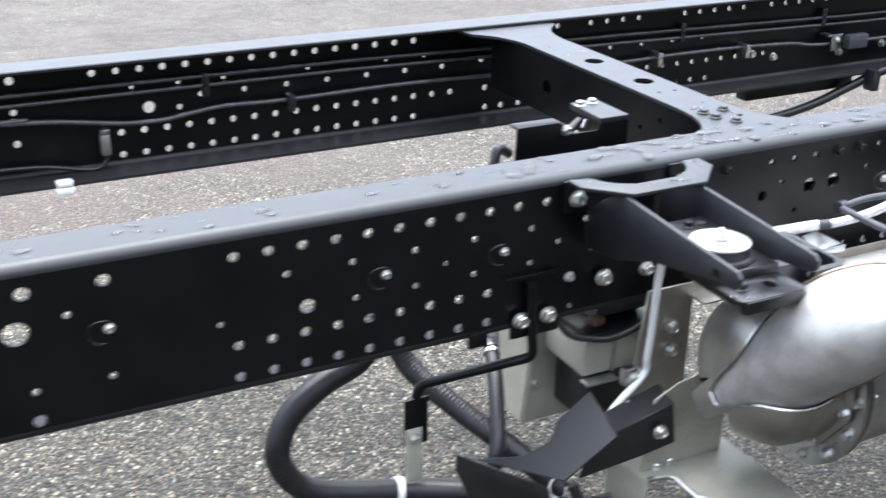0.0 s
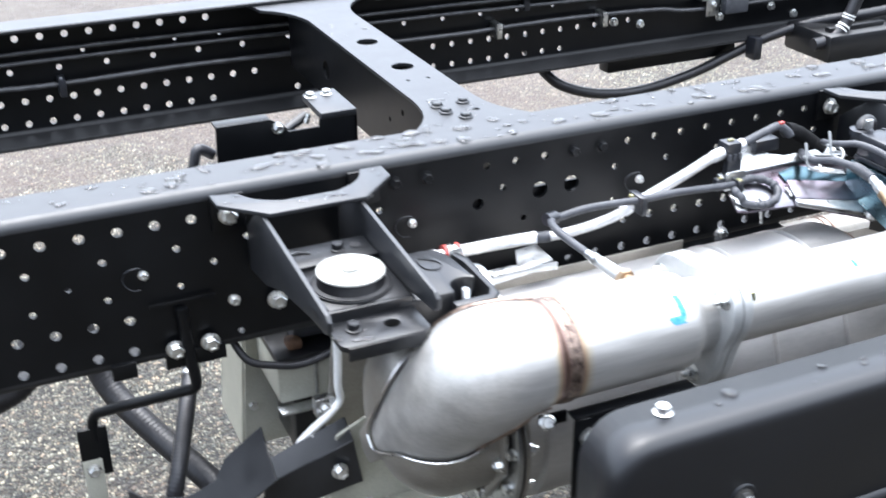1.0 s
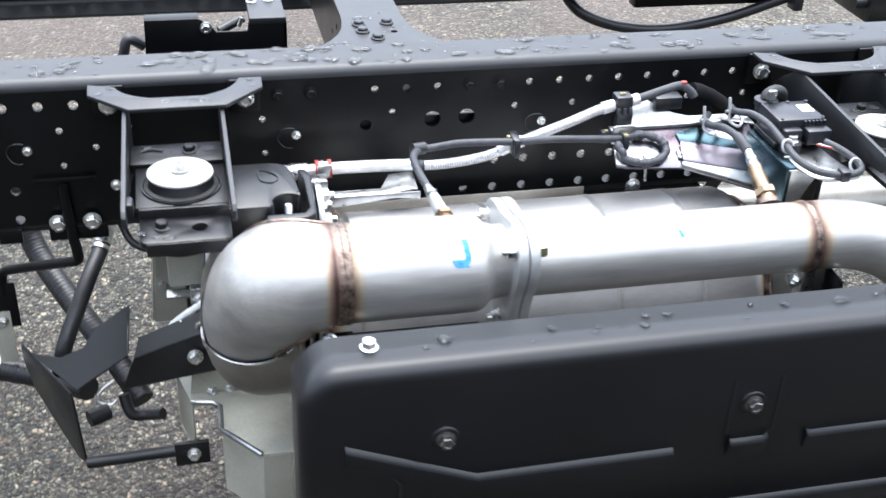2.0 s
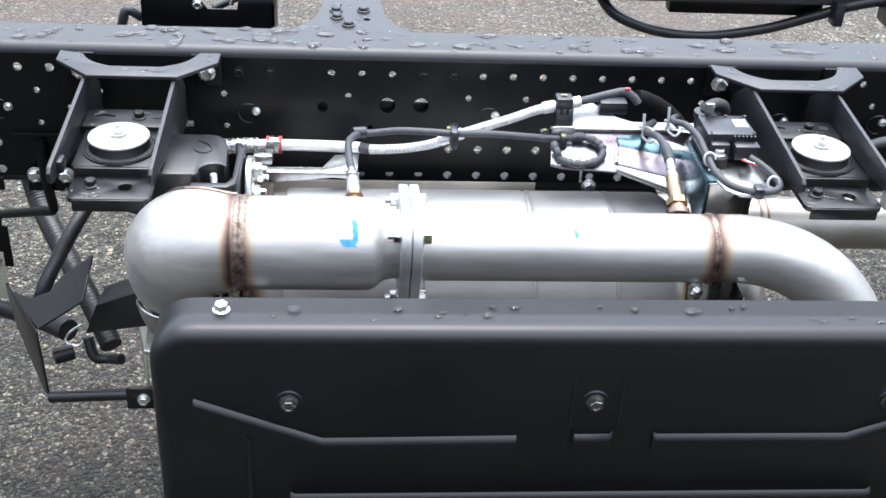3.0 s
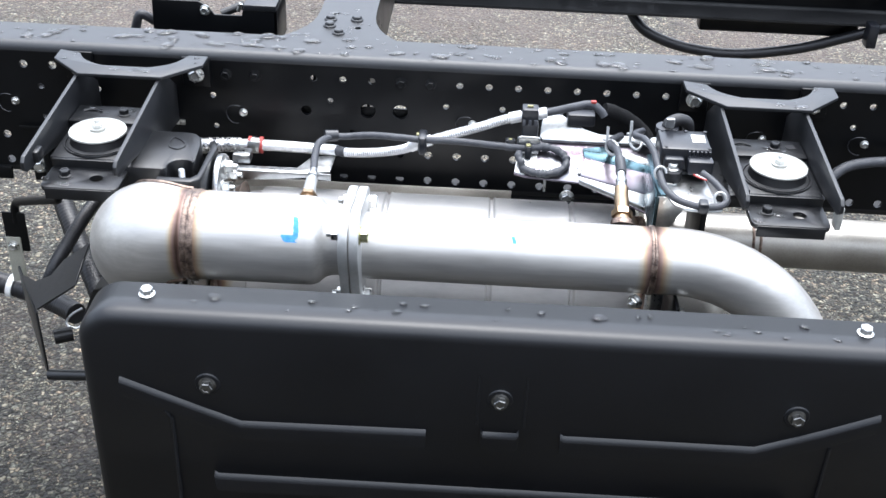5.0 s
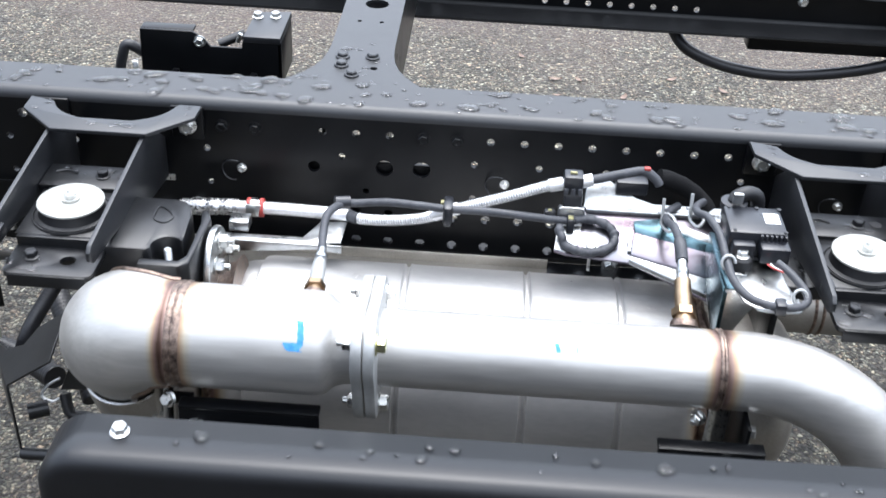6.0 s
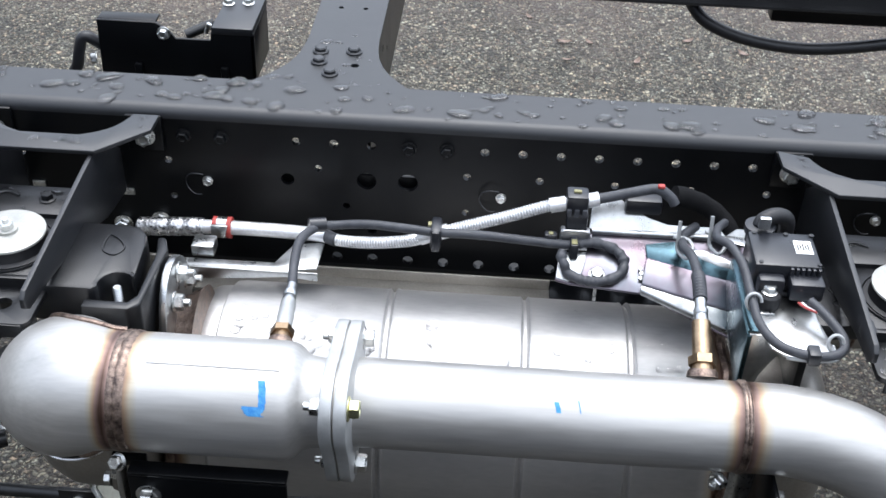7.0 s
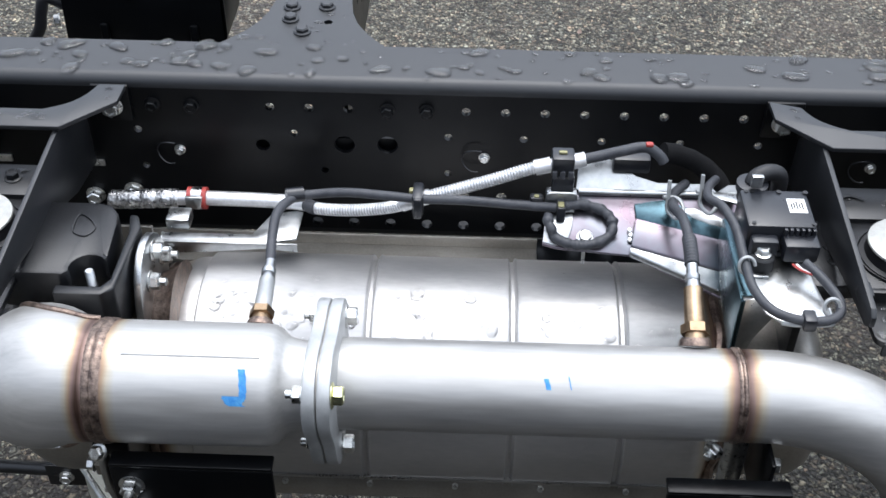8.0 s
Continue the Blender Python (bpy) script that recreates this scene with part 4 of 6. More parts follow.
# the tail pipe behind, under the rail, and the canister's rounded far end
inlet = thing("tail_pipe", "dull stainless pipe with brown weld, running under the rail", "exhaust pipe", (0.49, 0.172, 0.549))
part("pipe", tube([(-0.22, 0.0, 0.002), (0.0, 0.0, 0.0), (0.8, 0.0, -0.004), (2.4, 0.0, -0.012)], 0.0515, 40), steel_dull, inlet)
part("strap", sheet([(-0.19, -0.097, 0.164), (-0.16, -0.097, 0.164), (-0.16, -0.022, 0.043), (-0.19, -0.022, 0.043)], 0.004), black_cast, inlet, "black hanger strap up to the rail")
for x in (-0.006, 0.008):
    part("weld", tube([(x, 0.0515 * math.cos(a * math.tau / 40), 0.0515 * math.sin(a * math.tau / 40)) for a in range(40)], 0.003, 8, closed=True), weld_brown, inlet)
part("end_drum", lathe([(0.358, 0.06), (0.360, 0.112), (0.364, 0.118), (0.445, 0.118), (0.462, 0.115), (0.476, 0.106), (0.486, 0.090), (0.490, 0.06), (0.490, 0)], 64), steel_dull, muffler, "dull steel end drum")

# ---- cast arms between hangers and canister ----
arm = thing("cast_arm", "black cast iron arm with cut-out, bolted to the canister's end", "bracket", (-0.545, -0.23, 0.83))
ai = Matrix.Translation((0.545, 0.23, -0.83))
top = [(-0.66, -0.165), (-0.53, -0.165), (-0.514, -0.169), (-0.504, -0.182), (-0.499, -0.205), (-0.495, -0.268)]
top += [(-0.514 + 0.020 * math.cos(radians(a)), -0.279 + 0.020 * math.sin(radians(a))) for a in range(40, 205, 20)]
top += [(-0.54, -0.292), (-0.60, -0.292), (-0.66, -0.28)]
part("arm", slab(top, 0.055, ai @ Matrix.Translation((0, 0, 0.842)), bevel=0.005), black_cast, arm)
part("wall", slab([(-0.545, -0.316), (-0.492, -0.316), (-0.479, -0.305), (-0.474, -0.20), (-0.482, -0.178), (-0.492, -0.178), (-0.486, -0.21), (-0.487, -0.29), (-0.495, -0.302), (-0.545, -0.302)], 0.075, ai @ Matrix.Translation((0, 0, 0.815)), bevel=0.003), black_cast, arm)
part("mark", tube([ai @ Vector(q) for q in spline([(-0.545, -0.19, 0.8975), (-0.53, -0.20, 0.8975), (-0.522, -0.215, 0.8975), (-0.53, -0.228, 0.8975), (-0.545, -0.222, 0.8975), (-0.548, -0.205, 0.8975)], 5, True)], 0.0012, 6, closed=True), black_cast, arm)
bm = bmesh.new()
for k in range(9):
    lathe([(0.0032 * k, 0.0042), (0.0032 * k + 0.0016, 0.0056), (0.0032 * k + 0.0032, 0.0042)], 14, ai @ Matrix.Translation((-0.514, -0.277, 0.860)) @ pose(0, 0, 0, 0, -90, 0), bm)
part("stud", bm, zinc, arm, "threaded zinc stud")
other_arm = thing("cast_arm", "black cast iron arm from hanger to canister, partly behind wiring", "bracket", (0.335, -0.22, 0.83))
part("arm", slab([(-0.055, -0.040), (-0.027, -0.0425), (0.018, -0.036), (0.021, 0.075), (-0.018, 0.075), (-0.055, 0.075)], 0.024, Matrix.Translation((0, 0, 0.031)), bevel=0.005), black_cast, other_arm)
part("turned_edge", slab([(0.0165, -0.034), (0.0195, -0.034), (0.0215, 0.04), (0.0185, 0.04)], 0.004, Matrix.Translation((0, 0, 0.0545)), bevel=0.0008), wet_lit_paint, other_arm)
part("web", boxed((-0.050, -0.036, -0.08), (-0.040, 0.07, 0.034), 0.002), black_cast, other_arm)
for y in (0.025, 0.0):
    part("mark", tube([(-0.008 + 0.010 * math.cos(a * math.tau / 12), y + 0.006 * math.sin(a * math.tau / 12), 0.0553) for a in range(12)], 0.001, 6, closed=True), black_cast, other_arm)

end_flange = thing("end_flange", "pale zinc plated flange with hexagon nuts on the canister", "flange", (-0.468, -0.225, 0.81))
part("plate", slab([(0.06 * math.cos(a * math.tau / 24) * (1.1 if math.cos(a * math.tau / 24) > 0 else 0.9), 0.075 * math.sin(a * math.tau / 24)) for a in range(24)], 0.009, Matrix(((0, 0, 1, -0.004), (1, 0, 0, 0), (0, 1, 0, 0), (0, 0, 0, 1))), bevel=0.0015), zinc, end_flange)
for y, z in ((0.018, 0.05), (-0.012, 0.028), (0.045, 0.02)):
    bolt((0.0055, y, z), (1, 0, 0), 0.018, end_flange, nut=True, name="nut")
part("neck", lathe([(0.004, 0.055), (0.02, 0.06), (0.03, 0.07)], 32, Matrix.Translation((0, 0.01, -0.05))), weld_brown, end_flange, "rust-brown welded neck")

# ---- zinc brackets, tubes and wiring above the canister ----
iris = surface("iridescent_zinc", (0.155, 0.105, 0.13), (0.175, 0.19, 0.21), (0.24, 0.34), 1.0, scale=13, fine=400, bump=0.02, grain=0.05)
teal = surface("blue_zinc", (0.022, 0.04, 0.052), (0.10, 0.165, 0.195), (0.2, 0.3), 1.0, scale=12, fine=400, bump=0.02, grain=0.05)
SLOPE = 0.523  # the sensor bracket leans outwards and down
yellow_clip = surface("yellow_plastic", (0.17, 0.16, 0.07), (0.28, 0.26, 0.13), (0.4, 0.6), scale=80, fine=300, bump=0.05)
clip_br = thing("tube_bracket", "bright zinc strip bracket holding the silver tube", "bracket", (-0.39, -0.12, 0.80))
bi = Matrix.Translation((0.39, 0.12, -0.80))
part("strip", slab([(-0.474, -0.142), (-0.345, -0.142), (-0.306, -0.134), (-0.304, -0.080), (-0.312, -0.078), (-0.343, -0.085), (-0.362, -0.127), (-0.474, -0.127)], 0.003, bi @ Matrix.Translation((0, 0, 0.818)), bevel=0.0008), zinc, clip_br)
part("lip", slab([(-0.474, 0.800), (-0.40, 0.806), (-0.345, 0.812), (-0.304, 0.808), (-0.304, 0.8205), (-0.474, 0.8205)], 0.003, bi @ Matrix(((1, 0, 0, 0), (0, 0, 1, -0.1445), (0, 1, 0, 0), (0, 0, 0, 1))), bevel=0.0008), zinc, clip_br)
part("leg", boxed(bi @ Vector((-0.476, -0.1445, 0.770)), bi @ Vector((-0.473, -0.127, 0.8215)), 0.0006), zinc, clip_br)
part("block", boxed(bi @ Vector((-0.470, -0.124, 0.8212)), bi @ Vector((-0.441, -0.098, 0.838)), 0.002), zinc, clip_br)
part("neck", slab([(-0.452, 0.826), (-0.434, 0.826), (-0.430, 0.845), (-0.452, 0.845)], 0.004, bi @ Matrix(((1, 0, 0, 0), (0, 0, 1, -0.088), (0, 1, 0, 0), (0, 0, 0, 1))), bevel=0.0008), zinc, clip_br)
bolt(bi @ Vector((-0.468, -0.147, 0.805)), (0, -1, 0), 0.011, clip_br)

silver = spline([(-0.62, -0.068, 0.822), (-0.563, -0.068, 0.822), (-0.44, -0.068, 0.829), (-0.317, -0.070, 0.828), (-0.286, -0.088, 0.834), (-0.241, -0.10, 0.842), (-0.190, -0.108, 0.855), (-0.155, -0.113, 0.873), (-0.07, -0.11, 0.902), (-0.02, -0.107, 0.92), (0.022, -0.104, 0.929), (0.03, -0.104, 0.930)], 10)
line_tube = thing("pressure_tube", "silver sleeved pressure tube curving along the rail", "tube", (-0.155, -0.113, 0.873))
ti = Matrix.Translation((0.155, 0.113, -0.873))
cut = [q for q in silver if -0.47 < q.x < -0.30]
part("tube", tube([ti @ q for q in cut], 0.0095, 16), foil, line_tube)
wrap = resample([q for q in silver if -0.556 < q.x < -0.455], 0.003)
wrap_foil = surface("crinkled_foil", (0.10, 0.10, 0.105), (0.85, 0.85, 0.86), (0.2, 0.4), 0.9, scale=120, fine=300, bump=1.0, grain=0.5)
part("foil_wrap", tube([ti @ q + 0.0012 * noise.noise_vector(q * 160) for q in wrap], lambda s: 0.0125 + 0.0012 * noise.noise(Vector((s * 300, 0, 0))), 14), wrap_foil, line_tube, "crinkled silver foil wrap")
wave = resample([q for q in silver if q.x > -0.287], 0.0012)
part("corrugated_sleeve", tube([ti @ q for q in wave], lambda s: 0.0076 + 0.0007 * math.sin(s * math.tau / 0.0036), 14), foil, line_tube, "finely corrugated silver sleeve")
part("joint", tube([ti @ q for q in silver if -0.308 < q.x < -0.283], 0.0088, 14), sleeve_grey, line_tube, "grey rubber joint")
grey_end = spline([(0.042, -0.102, 0.9322), (0.06, -0.100, 0.936), (0.09, -0.098, 0.944), (0.115, -0.096, 0.948), (0.132, -0.098, 0.938), (0.138, -0.10, 0.930)], 8)
part("grey_hose", tube([ti @ q for q in grey_end], 0.0066, 14), sleeve_grey, line_tube, "grey woven hose end")
part("red_tip", boxed(ti @ Vector((0.114, -0.102, 0.952)), ti @ Vector((0.123, -0.095, 0.9562)), 0.0015), red_rubber, line_tube, "small red cap")
for x, c in ((-0.4505, red_rubber), (-0.4315, red_rubber), (-0.441, zinc)):
    w = 0.0028 if c is red_rubber else 0.0065
    q = Vector((x, -0.068, 0.829))
    part("clip_ring", tube([ti @ (q + Vector((-w, 0, 0))), ti @ (q + Vector((w, 0, 0)))], 0.0145, 18), c, line_tube, "red rubber ring" if c is red_rubber else "zinc clip band")
for x0, x1 in ((-0.172, -0.138), (-0.013, 0.004)):
    ring = [q for q in silver if x0 - 0.004 < q.x < x1 + 0.004]
    part("collar", tube([ti @ q for q in ring], 0.0096, 16), foil, line_tube, "smooth silver collar")
part("collar", tube([ti @ Vector((0.030, -0.104, 0.930)), ti @ Vector((0.044, -0.102, 0.9325))], 0.0094, 16), foil, line_tube, "smooth silver collar")
part("clip", boxed(ti @ Vector((-0.162, -0.135, 0.862)), ti @ Vector((-0.148, -0.101, 0.892)), 0.004), plastic, line_tube, "black plastic tube clip")
part("clip_tongue", boxed(ti @ Vector((-0.160, -0.139, 0.862)), ti @ Vector((-0.150, -0.134, 0.892)), 0.002), plastic, line_tube)
part("clip_latch", boxed(ti @ Vector((-0.166, -0.118, 0.884)), ti @ Vector((-0.160, -0.110, 0.8895)), 0.0015), yellow_clip, line_tube, "yellow clip latch")
holder = part("clip_block", boxed(ti @ Vector((0.004, -0.118, 0.916)), ti @ Vector((0.031, -0.092, 0.943)), 0.003), plastic, line_tube, "black plastic clip block")
for x in (0.005, 0.0145, 0.024):
    part("tooth", boxed(ti @ Vector((x, -0.121, 0.915)), ti @ Vector((x + 0.006, -0.117, 0.926)), 0.0012), sleeve_grey, holder)
part("latch", boxed(ti @ Vector((0.012, -0.108, 0.9425)), ti @ Vector((0.022, -0.103, 0.946)), 0.0012), yellow_clip, holder, "yellow clip latch")
part("clip_foot", boxed(ti @ Vector((0.006, -0.1195, 0.889)), ti @ Vector((0.032, -0.106, 0.918)), 0.002), plastic, line_tube, "black plastic clip foot")

# wiring of the first sensor
harness = thing("sensor_harness", "dark grey braided sensor cable with taped loop", "cable", (-0.155, -0.125, 0.88))
hi = Matrix.Translation((0.155, 0.125, -0.88))
run = spline([(-0.316, -0.246, 0.882), (-0.320, -0.205, 0.884), (-0.320, -0.16, 0.885), (-0.305, -0.125, 0.880), (-0.28, -0.112, 0.876), (-0.24, -0.115, 0.882), (-0.19, -0.122, 0.884), (-0.155, -0.126, 0.884), (-0.10, -0.129, 0.886), (-0.04, -0.130, 0.883), (0.005, -0.131, 0.881), (0.022, -0.1305, 0.880)], 8)
part("cable", tube([hi @ q for q in run], 0.0058, 14), sleeve_grey, harness)
loop = [(0.012, -0.131, 0.8805)]
for k in range(95, -205, -10):
    y = -0.149 + 0.0235 * math.sin(radians(k))
    loop.append((0.041 + 0.039 * math.cos(radians(k)), y, 0.884 + SLOPE * (y + 0.103) + (0.010 if k > -150 else 0.017)))
part("taped_loop", tube([hi @ q for q in resample(spline(loop, 4), 0.0015)], lambda s: 0.0062 + 0.0016 * noise.noise(Vector((s * 150, 0, 2))) + 0.0006 * math.sin(s * 420 + 2 * math.sin(s * 90)), 14), sleeve_grey, harness, "loop wrapped in crinkled tape")
part("loop_clip", boxed(hi @ Vector((0.012, -0.143, 0.866)), hi @ Vector((0.023, -0.121, 0.889)), 0.003), plastic, harness, "black plastic clip")
part("clip_cap", boxed(hi @ Vector((0.0135, -0.141, 0.8885)), hi @ Vector((0.021, -0.131, 0.8905)), 0.001), yellow_clip, harness, "yellow clip end")
part("tie", tube([hi @ Vector((-0.315, -0.125, 0.882)), hi @ Vector((-0.295, -0.118, 0.880))], 0.0095, 14), plastic, harness)


def sensor(boss, tip, name_label, material, out):
    """A screwed-in exhaust sensor between boss and cable."""
    boss, tip = Vector(boss), Vector(tip)
    s = thing("exhaust_sensor", name_label, "sensor", boss)
    way = tip - boss
    n = way.length
    m = aim((0, 0, 0), way)
    k = 1.16 if material is brass else 1.0
    part("boss", lathe([(-0.014, 0.0150 * k), (-0.008, 0.0142 * k), (-0.005, 0.012 * k), (-0.005, 0)], 28, aim((0, 0, 0), out)), weld_brown, s, "weld boss browned by heat")
    part("shank", lathe([(-0.010, 0.0095 * k), (0.001, 0.0095 * k), (0.001, 0)], 24, m), brass, s)
    part("hex", lathe([(-0.002, 0.0135 * k), (0.008, 0.0135 * k), (0.0095, 0.011 * k), (0.0095, 0)], 6, m), brass, s, "brass coloured hexagon")
    part("body", lathe([(0.009, 0.0094 * k), (n * 0.40, 0.0094 * k), (n * 0.41, 0.0090 * k), (n * 0.64, 0.0090 * k), (n * 0.65, 0.008), (n * 0.65, 0)], 24, m), material, s)
    part("ferrule", lathe([(n * 0.65, 0.0082), (n * 0.74, 0.0082), (n * 0.755, 0.0072), (n * 0.77, 0.0082), (n * 0.84, 0.0082), (n * 0.85, 0.0066), (n, 0.0064), (n, 0)], 24, m), zinc, s, "bright steel ferrule")
    return s


sensor((-0.312, -0.337, 0.885), (-0.316, -0.246, 0.882), "steel exhaust temperature sensor screwed into the pipe", satin_zinc, (0, 0.074, 0.027))
sensor((0.151, -0.343, 0.886), (0.152, -0.270, 0.918), "brass coloured exhaust sensor screwed into the pipe", brass, (0, 0.047, 0.044))

plate = thing("sensor_bracket", "iridescent zinc plated bracket sheet bolted beside the rail", "bracket", (0.11, -0.16, 0.88))
pi_ = Matrix.Translation((-0.11, 0.16, -0.88))


def lean(lift):
    return pi_ @ Matrix(((1, 0, 0, 0), (0, 1, 0, 0), (0, SLOPE, 1, 0.884 + 0.103 * SLOPE + lift), (0, 0, 0, 1)))


part("sheet", slab([(-0.004, -0.165), (0.0, -0.133), (0.034, -0.130), (0.037, -0.104), (0.236, -0.104), (0.236, -0.15), (0.216, -0.225), (0.204, -0.219), (0.102, -0.175), (0.073, -0.173), (0.014, -0.169)], 0.003, lean(-0.003), bevel=0.0006), iris, plate)
part("left_tab", slab([(-0.0035, -0.1645), (0.0005, -0.1335), (0.033, -0.131), (0.0325, -0.142), (0.030, -0.152), (0.027, -0.160), (0.012, -0.168)], 0.002, lean(0.0005), bevel=0.0008), zinc, plate, "bright zinc tab")
part("back_fold", sheet([pi_ @ Vector(q) for q in ((0.036, -0.1025, 0.886), (0.236, -0.1025, 0.886), (0.236, -0.094, 0.8935), (0.135, -0.094, 0.8935), (0.11, -0.088, 0.8985), (0.09, -0.079, 0.9065), (0.072, -0.071, 0.9145), (0.046, -0.071, 0.9145), (0.04, -0.079, 0.9065))], 0.003), zinc, plate, "bright zinc back fold")
part("rounded_fold", tube([pi_ @ Vector((0.040, -0.1045, 0.8855)), pi_ @ Vector((0.236, -0.1045, 0.8855))], 0.0042, 12), zinc, plate, "bright rounded fold line")
part("upright_tab", boxed(pi_ @ Vector((0.0, -0.1245, 0.868)), pi_ @ Vector((0.036, -0.1215, 0.897)), 0.001), zinc, plate)
part("tab_rim", tube([pi_ @ q for q in spline([(0.0, -0.1245, 0.881), (0.0005, -0.125, 0.893), (0.004, -0.125, 0.8975), (0.018, -0.125, 0.898), (0.032, -0.125, 0.8975), (0.0355, -0.125, 0.893), (0.036, -0.1245, 0.881)], 6)], 0.0017, 8), zinc, plate, "bright rolled rim")
part("step", boxed(pi_ @ Vector((0.0, -0.1215, 0.874)), pi_ @ Vector((0.038, -0.100, 0.889)), 0.003), zinc, plate)
raised = part("raised_panel", slab([(0.101, -0.172), (0.212, -0.198), (0.218, -0.163), (0.107, -0.138)], 0.010, lean(0.0), bevel=0.003), iris, plate, "raised pressed panel")
part("front_edge", slab([(0.0995, -0.178), (0.2065, -0.2195), (0.2115, -0.1975), (0.1005, -0.1715)], 0.0085, lean(0.0002), bevel=0.002), zinc, raised, "bright turned-down edge")
part("blue_panel", slab([(0.109, -0.136), (0.222, -0.160), (0.226, -0.138), (0.205, -0.131), (0.180, -0.124), (0.145, -0.112), (0.107, -0.118)], 0.0035, lean(0.0003), bevel=0.0012), teal, plate, "dark blue tinted hollow")
part("bright_lens", slab([(0.160, -0.123), (0.176, -0.133), (0.196, -0.140), (0.222, -0.145), (0.224, -0.138), (0.205, -0.130), (0.180, -0.122)], 0.0035, lean(0.0012), bevel=0.0012), zinc, plate)
part("tab", slab([(0.185, -0.107), (0.234, -0.107), (0.234, -0.130), (0.21, -0.120)], 0.003, pi_ @ Matrix.Translation((0, 0, 0.889)), bevel=0.0008), zinc, plate)
for k in range(3):
    part("pressed_notch", lathe([(0, 0.0028), (0.002, 0.0024), (0.0026, 0)], 12, lean(0.0035) @ Matrix.Translation((0.1005 + 0.001 * (k == 1), -0.150 - 0.0055 * k, 0)) @ pose(0, 0, 0, 0, -90, 0)), zinc, raised)
part("rear_lug", boxed(pi_ @ Vector((0.08, -0.092, 0.905)), pi_ @ Vector((0.125, -0.066, 0.926)), 0.003), plastic, plate, "black plastic plug")
part("side_plug", boxed(pi_ @ Vector((-0.020, -0.130, 0.872)), pi_ @ Vector((-0.004, -0.118, 0.893)), 0.003), plastic, plate, "small black plastic plug")
part("plug_cap", boxed(pi_ @ Vector((-0.015, -0.1285, 0.8925)), pi_ @ Vector((-0.009, -0.123, 0.8945)), 0.001), yellow_clip, plate, "yellow plug end")
down = Vector((0, -SLOPE, 1)).normalized()
bolt(lean(0.0) @ Vector((0.047, -0.157, 0.0005)), down, 0.014, plate)
part("stud", tube([lean(0.0) @ Vector((0.047, -0.157, -0.002)), lean(0.0) @ Vector((0.047, -0.163, -0.032))], 0.0022, 8), bolt_metal, plate, "thin stud end below the sheet")
bolt(pi_ @ Vector((0.213, -0.207, 0.842)), (-0.5, -0.8, 0.3), 0.013, plate)
bolt(pi_ @ Vector((0.214, -0.222, 0.826)), (-0.5, -0.8, 0.3), 0.013, plate)
for hx, hy, hz in ((0.142, -0.145, 0.898), (0.177, -0.155, 0.915)):
    hook = spline([(hx, hy + 0.012, hz + 0.03), (hx, hy + 0.006, hz + 0.012), (hx, hy, hz - 0.004), (hx + 0.01, hy - 0.012, hz - 0.008), (hx + 0.018, hy - 0.004, hz), (hx + 0.012, hy + 0.008, hz + 0.006), (hx - 0.006, hy + 0.006, hz + 0.01)], 6)
    part("wire_hook", tube([pi_ @ q for q in hook], 0.0024, 8), satin_zinc, plate, "bent wire hook")

sheet2 = thing("pressure_sensor_bracket", "bright zinc shelf carrying a black pressure sensor", "bracket", (0.265, -0.25, 0.90))
si = Matrix.Translation((-0.265, 0.25, -0.90))
part("shelf", slab([(0.219, -0.165), (0.302, -0.165), (0.300, -0.20), (0.284, -0.239), (0.287, -0.275), (0.294, -0.317), (0.2945, -0.334), (0.290, -0.340), (0.257, -0.3405), (0.240, -0.338), (0.226, -0.327), (0.219, -0.300)], 0.003, si @ Matrix.Translation((0, 0, 0.8985)), bevel=0.0008), zinc, sheet2)
part("lip", tube([si @ q for q in spline([(0.240, -0.3385, 0.900), (0.257, -0.341, 0.900), (0.288, -0.3405, 0.901), (0.2945, -0.336, 0.902), (0.2945, -0.317, 0.902)], 6)], 0.0024, 10), zinc, sheet2, "bright rounded lip")
part("leg", slab([(0.2065, 0.8985), (0.206, 0.815), (0.222, 0.815), (0.227, 0.838), (0.238, 0.862), (0.256, 0.8945), (0.256, 0.8985)], 0.003, si @ Matrix(((1, 0, 0, 0), (0, 0, 1, -0.302), (0, 1, 0, 0), (0, 0, 0, 1))), bevel=0.0008), zinc, sheet2, "bright leg with curved cut")
part("side_fold", slab([(-0.300, 0.812), (-0.165, 0.85), (-0.165, 0.8985), (-0.300, 0.8985)], 0.003, si @ Matrix(((0, 0, 1, 0.2035), (1, 0, 0, 0), (0, 1, 0, 0), (0, 0, 0, 1))), bevel=0.0008), teal, sheet2, "blue tinted fold")
part("rolled_corner", tube([si @ Vector((0.2065, -0.3005, 0.897)), si @ Vector((0.2065, -0.3005, 0.815))], 0.0032, 10), teal, sheet2, "blue tinted rounded corner")
part("shelf_edge", boxed(si @ Vector((0.2040, -0.298, 0.8985)), si @ Vector((0.2200, -0.167, 0.9010)), 0.0008), teal, sheet2, "blue tinted edge")
part("bush", lathe([(0, 0.0145), (0.016, 0.014), (0.018, 0.012), (0.018, 0)], 24, si @ Matrix.Translation((0.232, -0.250, 0.9015)) @ pose(0, 0, 0, 0, -90, 0)), rubber, sheet2, "black rubber bush")
bolt(si @ Vector((0.232, -0.250, 0.920)), (0, 0, 1), 0.013, sheet2)
part("tab", boxed(si @ Vector((0.213, -0.271, 0.9015)), si @ Vector((0.238, -0.266, 0.9045)), 0.0008), zinc, sheet2)

